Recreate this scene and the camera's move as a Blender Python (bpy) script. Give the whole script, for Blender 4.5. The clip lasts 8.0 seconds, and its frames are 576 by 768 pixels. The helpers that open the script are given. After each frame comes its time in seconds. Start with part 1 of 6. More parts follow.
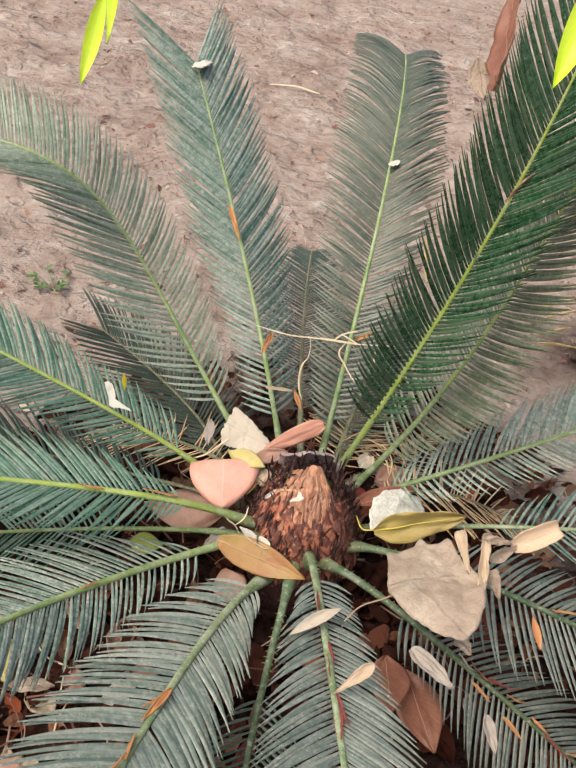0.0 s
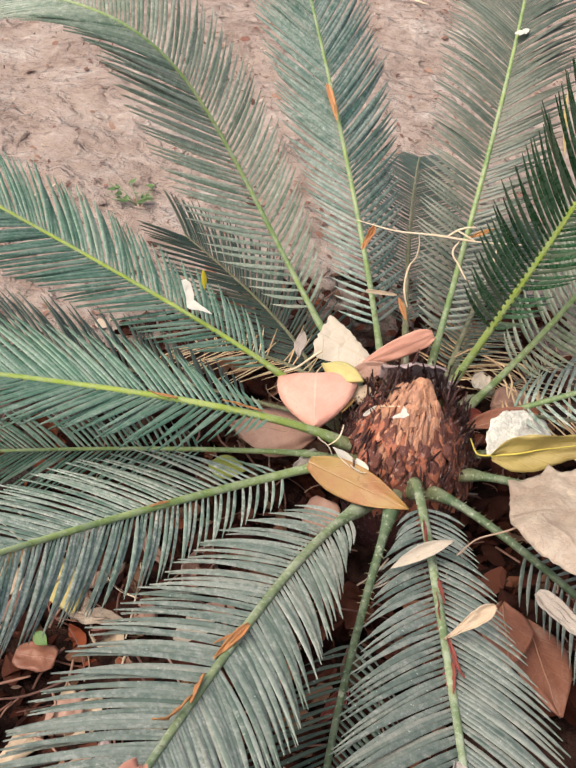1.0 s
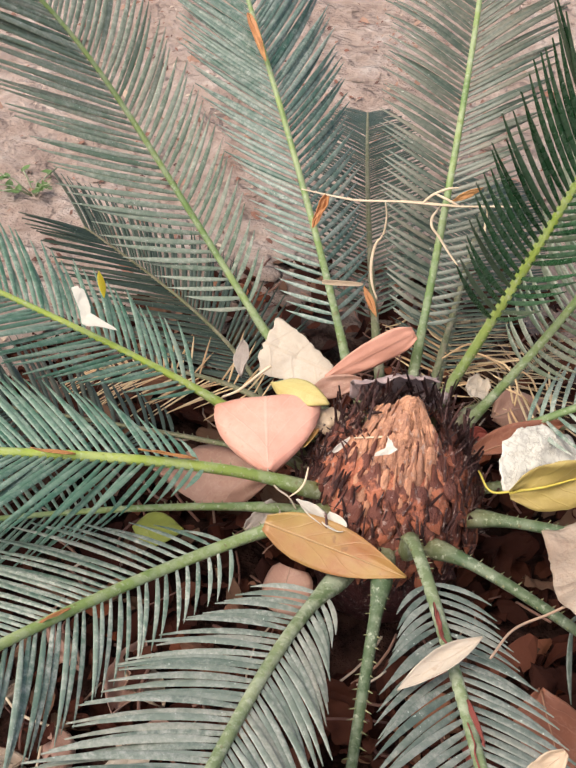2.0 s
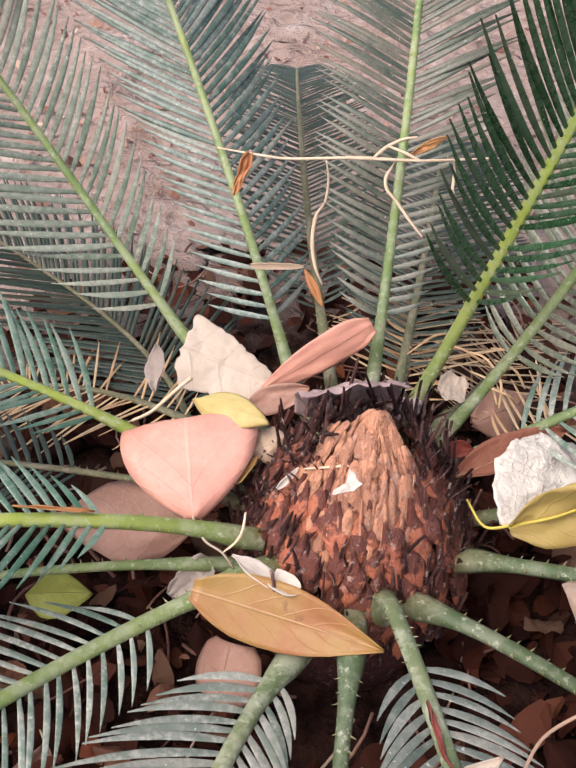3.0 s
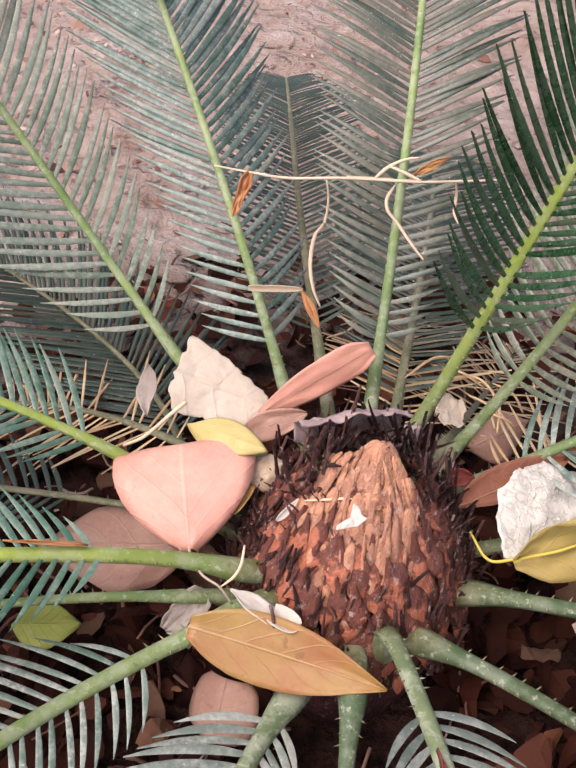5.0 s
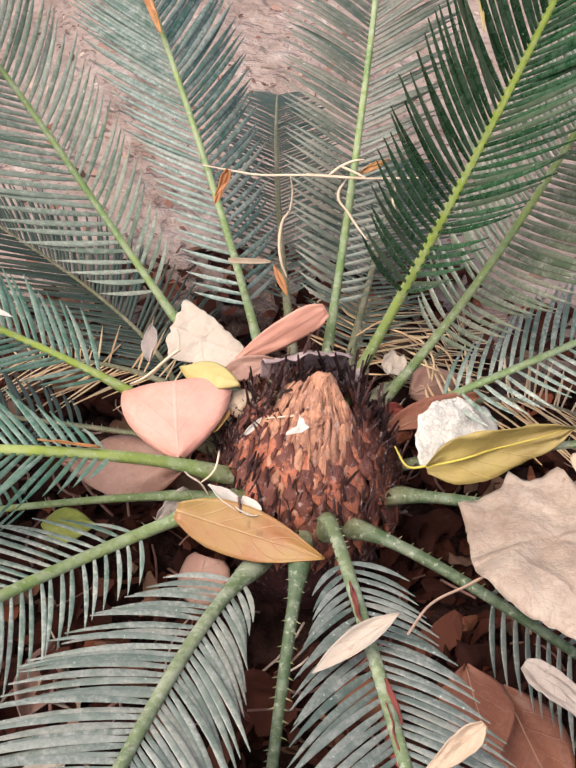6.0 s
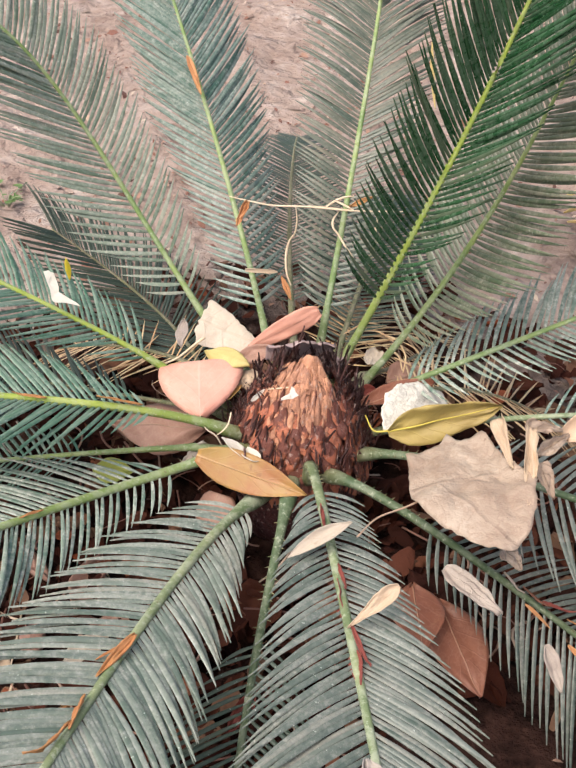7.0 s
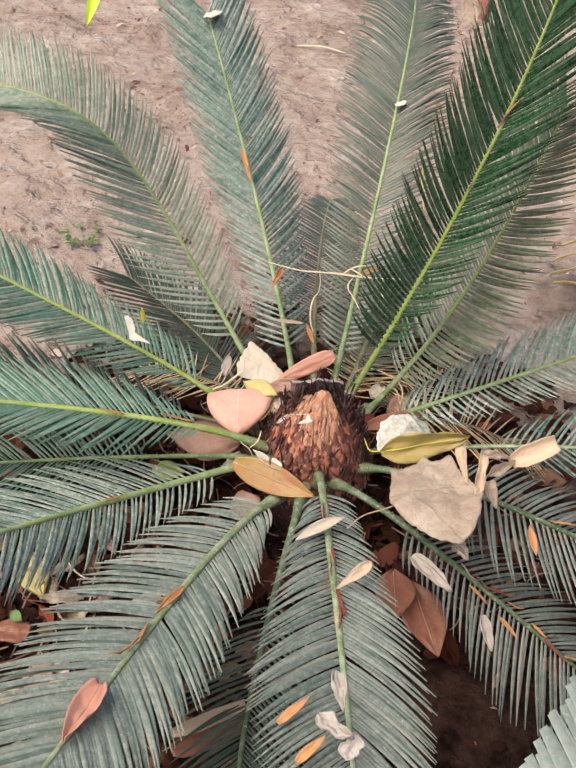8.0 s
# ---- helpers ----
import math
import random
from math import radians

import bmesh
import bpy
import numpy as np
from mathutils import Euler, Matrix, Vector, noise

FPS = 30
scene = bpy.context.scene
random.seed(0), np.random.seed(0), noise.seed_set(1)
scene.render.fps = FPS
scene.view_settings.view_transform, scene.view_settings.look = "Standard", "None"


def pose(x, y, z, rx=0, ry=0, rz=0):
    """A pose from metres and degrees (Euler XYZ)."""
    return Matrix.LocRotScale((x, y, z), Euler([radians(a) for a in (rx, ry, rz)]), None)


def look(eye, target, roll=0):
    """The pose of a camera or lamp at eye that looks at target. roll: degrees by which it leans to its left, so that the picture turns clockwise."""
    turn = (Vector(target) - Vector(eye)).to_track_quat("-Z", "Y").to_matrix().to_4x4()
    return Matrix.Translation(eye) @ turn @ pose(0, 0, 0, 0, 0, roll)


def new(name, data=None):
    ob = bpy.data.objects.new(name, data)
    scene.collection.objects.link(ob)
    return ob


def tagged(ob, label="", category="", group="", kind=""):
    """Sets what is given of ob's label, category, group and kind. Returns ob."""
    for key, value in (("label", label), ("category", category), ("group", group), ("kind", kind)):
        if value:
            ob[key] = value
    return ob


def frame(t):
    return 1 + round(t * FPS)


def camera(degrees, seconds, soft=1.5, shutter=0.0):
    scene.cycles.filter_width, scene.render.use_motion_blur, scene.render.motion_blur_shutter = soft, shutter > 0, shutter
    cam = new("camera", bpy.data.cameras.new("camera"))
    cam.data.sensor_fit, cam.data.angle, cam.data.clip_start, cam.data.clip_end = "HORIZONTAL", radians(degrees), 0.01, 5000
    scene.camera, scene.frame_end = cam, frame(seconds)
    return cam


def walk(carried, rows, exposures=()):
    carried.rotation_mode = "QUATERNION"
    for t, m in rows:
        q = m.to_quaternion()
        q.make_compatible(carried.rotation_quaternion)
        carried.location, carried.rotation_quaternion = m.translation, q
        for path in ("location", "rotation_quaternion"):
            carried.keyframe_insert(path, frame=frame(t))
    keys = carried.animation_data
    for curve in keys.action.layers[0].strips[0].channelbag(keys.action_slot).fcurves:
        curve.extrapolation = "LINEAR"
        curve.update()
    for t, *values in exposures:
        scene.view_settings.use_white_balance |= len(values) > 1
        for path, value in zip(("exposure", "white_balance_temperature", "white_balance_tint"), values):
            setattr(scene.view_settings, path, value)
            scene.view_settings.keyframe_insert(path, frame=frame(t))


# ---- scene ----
import functools

cam = camera(35.9, 8.0, soft=2.0)
PATH = [
    (0, (0.227, 0.253, 0.854), (0.046, 1.778, -0.427), 7.6),
    (0.5, (0.239, 0.241, 0.835), (-0.085, 1.7, -0.493), 5.8),
    (1, (0.222, 0.315, 0.726), (-0.151, 1.734, -0.633), 3.2),
    (1.5, (0.179, 0.418, 0.652), (-0.152, 1.836, -0.719), 1.9),
    (2, (0.184, 0.489, 0.603), (-0.075, 1.914, -0.776), 1.5),
    (2.2, (0.183, 0.512, 0.588), (-0.047, 1.937, -0.797), 1.6),
    (3.3, (0.173, 0.631, 0.492), (0.063, 2.057, -0.906), 1.6),
    (3.5, (0.173, 0.646, 0.483), (0.076, 2.07, -0.917), 1.8),
    (4, (0.175, 0.672, 0.468), (0.097, 2.1, -0.931), 2.2),
    (4.5, (0.161, 0.666, 0.476), (0.095, 2.094, -0.922), 3.1),
    (4.7, (0.153, 0.651, 0.49), (0.093, 2.082, -0.907), 3.7),
    (5.8, (0.195, 0.527, 0.569), (0.077, 1.968, -0.812), 2.8),
    (6, (0.202, 0.498, 0.579), (0.082, 1.946, -0.795), 2.9),
    (6.5, (0.214, 0.425, 0.613), (0.077, 1.884, -0.748), 3.6),
    (7, (0.243, 0.345, 0.679), (0.056, 1.819, -0.66), 3.5),
    (7.5, (0.264, 0.265, 0.777), (0.023, 1.745, -0.547), 3.7),
    (8, (0.287, 0.192, 0.848), (0.004, 1.663, -0.478), 3.8),
]
EXPOSURES = [(0.0, 0.62, 6850, 4), (1.0, 0.73, 6850, 6), (2.0, 0.71, 6820, 8), (3.5, 0.67, 6600, 19), (4.5, 0.67, 6600, 19), (6.0, 0.77, 6650, 12), (7.0, 0.82, 6720, 9), (7.5, 0.80, 6720, 8), (8.0, 0.69, 6850, 6)]
walk(cam, [(t, look(eye, target, roll)) for t, eye, target, roll in PATH], EXPOSURES)

# ---- light ----
world = bpy.data.worlds.new("world")
scene.world = world
world.use_nodes = True
wn, wl = world.node_tree.nodes, world.node_tree.links
sky = wn.new("ShaderNodeTexSky")
sky.sky_type, sky.sun_disc = "NISHITA", False
sky.sun_elevation, sky.sun_rotation = radians(62), radians(200)
sky.air_density, sky.dust_density, sky.ozone_density = 1.0, 4.0, 0.6
wl.new(sky.outputs["Color"], wn["Background"].inputs["Color"])
wn["Background"].inputs["Strength"].default_value = 0.125
sun = new("sun", bpy.data.lights.new("sun", "SUN"))
sun.data.energy, sun.data.angle, sun.data.color = 2.3, radians(45), (1.0, 0.95, 0.88)
sun.matrix_world = look((-1.6, 0.3, 3.0), (0.25, 0.9, 0.0))

# ---- materials ----


def mat(name, rough=0.6, spec=0.4):
    m = bpy.data.materials.new(name)
    m.use_nodes = True
    n, l = m.node_tree.nodes, m.node_tree.links
    b = n["Principled BSDF"]
    b.inputs["Roughness"].default_value = rough
    b.inputs["Specular IOR Level"].default_value = spec
    return m, n, l, b


def noise_node(n, l, scale, detail=4.0, rough=0.55, src=None, stretch=None):
    tex = n.new("ShaderNodeTexNoise")
    tex.inputs["Scale"].default_value = scale
    tex.inputs["Detail"].default_value = detail
    tex.inputs["Roughness"].default_value = rough
    if src is None:
        src = n.new("ShaderNodeTexCoord").outputs["Object"]
    if stretch:
        mp = n.new("ShaderNodeMapping")
        mp.inputs["Scale"].default_value = stretch
        l.new(src, mp.inputs["Vector"])
        src = mp.outputs["Vector"]
    l.new(src, tex.inputs["Vector"])
    return tex.outputs["Fac"]


def ramp(n, l, fac, stops):
    r = n.new("ShaderNodeValToRGB")
    e = r.color_ramp.elements
    while len(e) < len(stops):
        e.new(0.5)
    for k, (p, c) in zip(e, stops):
        k.position = p
        k.color = (*c, 1) if len(c) == 3 else c
    l.new(fac, r.inputs["Fac"])
    return r.outputs["Color"]


def mixc(n, l, fac, a, b, mode="MIX"):
    x = n.new("ShaderNodeMix")
    x.data_type, x.blend_type = "RGBA", mode
    for key, v in ((0, fac), (6, a), (7, b)):
        if isinstance(v, (int, float)):
            x.inputs[key].default_value = v
        elif isinstance(v, tuple):
            x.inputs[key].default_value = (*v, 1)
        else:
            l.new(v, x.inputs[key])
    return x.outputs[2]


def maths(n, l, op, a, b=0.0, clamp=False):
    x = n.new("ShaderNodeMath")
    x.operation, x.use_clamp = op, clamp
    for k, v in enumerate((a, b)):
        if isinstance(v, (int, float)):
            x.inputs[k].default_value = v
        else:
            l.new(v, x.inputs[k])
    return x.outputs[0]


def bump(n, l, b, height, strength, dist):
    x = n.new("ShaderNodeBump")
    x.inputs["Strength"].default_value, x.inputs["Distance"].default_value = strength, dist
    l.new(height, x.inputs["Height"])
    l.new(x.outputs["Normal"], b.inputs["Normal"])


def piece_random(n, l):
    """A value from 0 to 1 that differs from piece to piece, whether object or island."""
    a = n.new("ShaderNodeObjectInfo").outputs["Random"]
    g = n.new("ShaderNodeNewGeometry").outputs["Random Per Island"]
    return maths(n, l, "FRACT", maths(n, l, "ADD", a, g))


def world_pos(n):
    return n.new("ShaderNodeNewGeometry").outputs["Position"]


def leaflet_mat(name, deep, mid, dust_sheen, dusty, rough=0.34):
    """Glossy leaflets, each a little different, with a fine dusty film and specks; sky sheen is painted into the film.
    """
    m, n, l, b = mat(name, rough, 0.5)
    pos = world_pos(n)
    rnd = piece_random(n, l)
    base = mixc(n, l, maths(n, l, "POWER", rnd, 1.2), deep, mid)
    other = maths(n, l, "FRACT", maths(n, l, "MULTIPLY", rnd, 7.31))
    patch = noise_node(n, l, 150.0, 4.0, 0.65, pos)
    grain = noise_node(n, l, 420.0, 3.0, 0.7, pos)
    film = maths(n, l, "MULTIPLY", ramp(n, l, maths(n, l, "ADD", patch, maths(n, l, "MULTIPLY", maths(n, l, "SUBTRACT", other, 0.5), 0.22)), [(0.36, (0, 0, 0)), (0.70, (1, 1, 1))]),
                 ramp(n, l, grain, [(0.36, (0.2,) * 3), (0.62, (1, 1, 1))]))
    col = mixc(n, l, maths(n, l, "MULTIPLY", film, dusty), base, dust_sheen)
    worn = ramp(n, l, other, [(0.90, (0, 0, 0)), (0.97, (1, 1, 1))])
    col = mixc(n, l, maths(n, l, "MULTIPLY", maths(n, l, "MULTIPLY", worn, patch), 0.7), col, tuple(0.5 * x + y for x, y in zip(dust_sheen, (0.04, 0.02, 0.0))))
    speck = ramp(n, l, noise_node(n, l, 460.0, 1.0, 0.5, pos), [(0.72, (0, 0, 0)), (0.78, (1, 1, 1))])
    col = mixc(n, l, maths(n, l, "MULTIPLY", speck, 0.5), col, (0.58, 0.62, 0.56))
    l.new(col, b.inputs["Base Color"])
    l.new(maths(n, l, "ADD", maths(n, l, "MULTIPLY", film, 0.30), rough - 0.06), b.inputs["Roughness"])
    bump(n, l, b, grain, 0.2, 0.0004)
    return m


LEAFLET = {
    "grey": leaflet_mat("leaflet_grey_green", (0.094, 0.126, 0.100), (0.198, 0.226, 0.190), (0.44, 0.435, 0.39), 0.70),
    "blue": leaflet_mat("leaflet_blue_green", (0.040, 0.112, 0.070), (0.105, 0.190, 0.130), (0.40, 0.44, 0.38), 0.55, 0.40),
    "slate": leaflet_mat("leaflet_slate_green", (0.036, 0.092, 0.066), (0.125, 0.178, 0.148), (0.40, 0.42, 0.375), 0.78),
    # paler green: brightness of leaflets turned to the sky is painted into it
    "mist": leaflet_mat("leaflet_skylit_green", (0.072, 0.128, 0.094), (0.175, 0.228, 0.182), (0.50, 0.50, 0.44), 0.90, 0.42),
    "stone": leaflet_mat("leaflet_stone_grey", (0.058, 0.080, 0.066), (0.122, 0.142, 0.122), (0.32, 0.315, 0.285), 0.66, 0.42),
    "sage": leaflet_mat("leaflet_sage_grey", (0.082, 0.126, 0.082), (0.185, 0.225, 0.170), (0.44, 0.44, 0.37), 0.70),
    "deep": leaflet_mat("leaflet_deep_green", (0.008, 0.042, 0.014), (0.030, 0.088, 0.038), (0.18, 0.22, 0.17), 0.38, 0.30),
    "old": leaflet_mat("leaflet_old_dark", (0.028, 0.050, 0.036), (0.055, 0.080, 0.056), (0.14, 0.15, 0.115), 0.35, 0.45),
    "dusk": leaflet_mat("leaflet_brownish_grey", (0.046, 0.070, 0.050), (0.090, 0.098, 0.072), (0.21, 0.195, 0.16), 0.7),
    "olive": leaflet_mat("leaflet_olive_grey", (0.066, 0.094, 0.052), (0.130, 0.150, 0.096), (0.36, 0.335, 0.27), 0.8),
    "pale": leaflet_mat("leaflet_pale_dusty", (0.15, 0.180, 0.160), (0.21, 0.240, 0.215), (0.32, 0.32, 0.28), 0.8, 0.45),
    "dry": leaflet_mat("leaflet_dried_straw", (0.52, 0.30, 0.14), (0.68, 0.50, 0.28), (0.72, 0.58, 0.42), 0.4, 0.5),
}


def stem_mat(name, a, c, dust_sheen=(0.42, 0.44, 0.34), dusty=0.5):
    m, n, l, b = mat(name, 0.5, 0.35)
    pos = world_pos(n)
    col = mixc(n, l, ramp(n, l, noise_node(n, l, 28.0, 3.0, 0.6, pos), [(0.35, (0,) * 3), (0.68, (1,) * 3)]), a, c)
    d = n.new("ShaderNodeVectorMath")
    d.operation = "DISTANCE"
    l.new(pos, d.inputs[0])
    d.inputs[1].default_value = (0.184, 0.912, 0.13)
    young = maths(n, l, "ADD", d.outputs["Value"], maths(n, l, "MULTIPLY", noise_node(n, l, 20.0, 2.0, 0.5, pos), 0.05))
    col = mixc(n, l, maths(n, l, "MULTIPLY", ramp(n, l, young, [(0.10, (1,) * 3), (0.22, (0,) * 3)]), 0.7), col, (0.064, 0.102, 0.046))
    col = mixc(n, l, maths(n, l, "MULTIPLY", ramp(n, l, young, [(0.085, (1,) * 3), (0.112, (0,) * 3)]), 0.6), col, (0.16, 0.125, 0.055))
    film = ramp(n, l, noise_node(n, l, 75.0, 5.0, 0.7, pos), [(0.46, (0,) * 3), (0.60, (1,) * 3)])
    col = mixc(n, l, maths(n, l, "MULTIPLY", film, dusty), col, dust_sheen)
    sp = ramp(n, l, noise_node(n, l, 210.0, 3.0, 0.7, pos), [(0.58, (0,) * 3), (0.66, (1,) * 3)])
    col = mixc(n, l, maths(n, l, "MULTIPLY", sp, 0.55), col, dust_sheen)
    mark = ramp(n, l, noise_node(n, l, 130.0, 2.0, 0.6, pos), [(0.67, (0,) * 3), (0.72, (1,) * 3)])
    col = mixc(n, l, maths(n, l, "MULTIPLY", mark, 0.5), col, (0.13, 0.09, 0.04))
    l.new(col, b.inputs["Base Color"])
    bump(n, l, b, noise_node(n, l, 300.0, 4.0, 0.7, pos), 0.5, 0.0012)
    return m


STEM = {
    "lime": stem_mat("stem_yellow_green", (0.25, 0.335, 0.045), (0.36, 0.42, 0.085), dusty=0.25),
    "dull": stem_mat("stem_dull_yellow_green", (0.17, 0.245, 0.075), (0.30, 0.365, 0.125), dusty=0.35),
    "green": stem_mat("stem_fresh_green", (0.15, 0.235, 0.075), (0.27, 0.34, 0.12), dusty=0.35),
    "sage": stem_mat("stem_dusty_green", (0.120, 0.165, 0.075), (0.24, 0.275, 0.145), dusty=0.5),
    # dark green, with the shade over the low stalks put into its colour
    "moss": stem_mat("stem_dark_green", (0.042, 0.074, 0.032), (0.095, 0.125, 0.064), dusty=0.2),
    "old": stem_mat("stem_brown_green", (0.13, 0.13, 0.06), (0.23, 0.22, 0.12), (0.36, 0.30, 0.22)),
}


def spine_mat():
    m, n, l, b = mat("spine_straw", 0.5)
    l.new(mixc(n, l, piece_random(n, l), (0.13, 0.15, 0.06), (0.30, 0.27, 0.15)), b.inputs["Base Color"])
    return m


SPINE = spine_mat()


def leaf_mat(name, a, c, vein, spots=0.3, spot=(0.10, 0.05, 0.03), veins=10.0, rough=0.5, vein_amount=0.22, relief=0.5, tilt=0.55, thin=0.0, net=0.0, wrinkle=0.25):
    """A fallen leaf: mottled between a and c, with a midrib and side veins along the leaf's own map."""
    m, n, l, b = mat(name, rough, 0.35)
    uv = n.new("ShaderNodeUVMap").outputs["UV"]
    sep = n.new("ShaderNodeSeparateXYZ")
    l.new(uv, sep.inputs[0])
    u, v = sep.outputs[0], sep.outputs[1]
    side = maths(n, l, "ABSOLUTE", maths(n, l, "SUBTRACT", v, 0.5))
    pos = n.new("ShaderNodeTexCoord").outputs["Object"]
    warp = noise_node(n, l, 45.0, 2.0, 0.5, pos)
    run = maths(n, l, "ADD", maths(n, l, "SUBTRACT", u, maths(n, l, "MULTIPLY", side, tilt)), maths(n, l, "MULTIPLY", warp, 0.10))
    wave = maths(n, l, "ABSOLUTE", maths(n, l, "SINE", maths(n, l, "MULTIPLY", run, veins * 3.1416)))
    sidevein = ramp(n, l, wave, [(0.0, (1,) * 3), (0.10, (0.45,) * 3), (0.22, (0,) * 3)])
    rib = ramp(n, l, side, [(0.0, (1,) * 3), (0.010, (0.8,) * 3), (0.022, (0,) * 3)])
    line = maths(n, l, "MAXIMUM", maths(n, l, "MULTIPLY", sidevein, 0.7), rib)
    if net:
        cells = n.new("ShaderNodeTexVoronoi")
        cells.feature = "DISTANCE_TO_EDGE"
        cells.inputs["Scale"].default_value = net
        wob = n.new("ShaderNodeTexNoise")
        wob.inputs["Scale"].default_value = 60.0
        l.new(pos, wob.inputs["Vector"])
        far = n.new("ShaderNodeVectorMath")
        far.operation = "SCALE"
        far.inputs["Scale"].default_value = 0.030
        l.new(wob.outputs["Color"], far.inputs[0])
        add = n.new("ShaderNodeVectorMath")
        l.new(pos, add.inputs[0])
        l.new(far.outputs[0], add.inputs[1])
        l.new(add.outputs[0], cells.inputs["Vector"])
        mesh_line = ramp(n, l, cells.outputs["Distance"], [(0.0, (1,) * 3), (0.03, (0.5,) * 3), (0.07, (0,) * 3)])
        line = maths(n, l, "MULTIPLY", maths(n, l, "MAXIMUM", maths(n, l, "MULTIPLY", line, 0.35), mesh_line), ramp(n, l, warp, [(0.35, (0.2,) * 3), (0.6, (1,) * 3)]))
    big = ramp(n, l, noise_node(n, l, 24.0, 4.0, 0.6, pos), [(0.33, (0,) * 3), (0.70, (1,) * 3)])
    fine = noise_node(n, l, 320.0, 4.0, 0.65, pos)
    col = mixc(n, l, big, a, c)
    col = mixc(n, l, maths(n, l, "MULTIPLY", fine, 0.35), col, tuple(0.6 * x for x in c))
    col = mixc(n, l, maths(n, l, "MULTIPLY", line, vein_amount), col, vein)
    dots = ramp(n, l, noise_node(n, l, 120.0, 2.0, 0.7, pos), [(0.66, (0,) * 3), (0.74, (1,) * 3)])
    col = mixc(n, l, maths(n, l, "MULTIPLY", dots, spots), col, spot)
    l.new(col, b.inputs["Base Color"])
    crease = maths(n, l, "ABSOLUTE", maths(n, l, "SUBTRACT", noise_node(n, l, 75.0, 4.0, 0.6, pos), 0.5))
    h = maths(n, l, "ADD", maths(n, l, "MULTIPLY", line, 0.8), maths(n, l, "MULTIPLY", fine, 0.35))
    h = maths(n, l, "ADD", h, maths(n, l, "MULTIPLY", crease, 3.0 * wrinkle))
    col = mixc(n, l, maths(n, l, "MULTIPLY", ramp(n, l, crease, [(0.0, (1,) * 3), (0.035, (0,) * 3)]), 0.35 * wrinkle), col, vein)
    l.new(col, b.inputs["Base Color"])
    bump(n, l, b, h, relief, 0.0012)
    if thin:
        b.inputs["Transmission Weight"].default_value = 0.0
        b.inputs["Subsurface Weight"].default_value = thin
        b.inputs["Subsurface Radius"].default_value = (0.004, 0.004, 0.002)
    return m


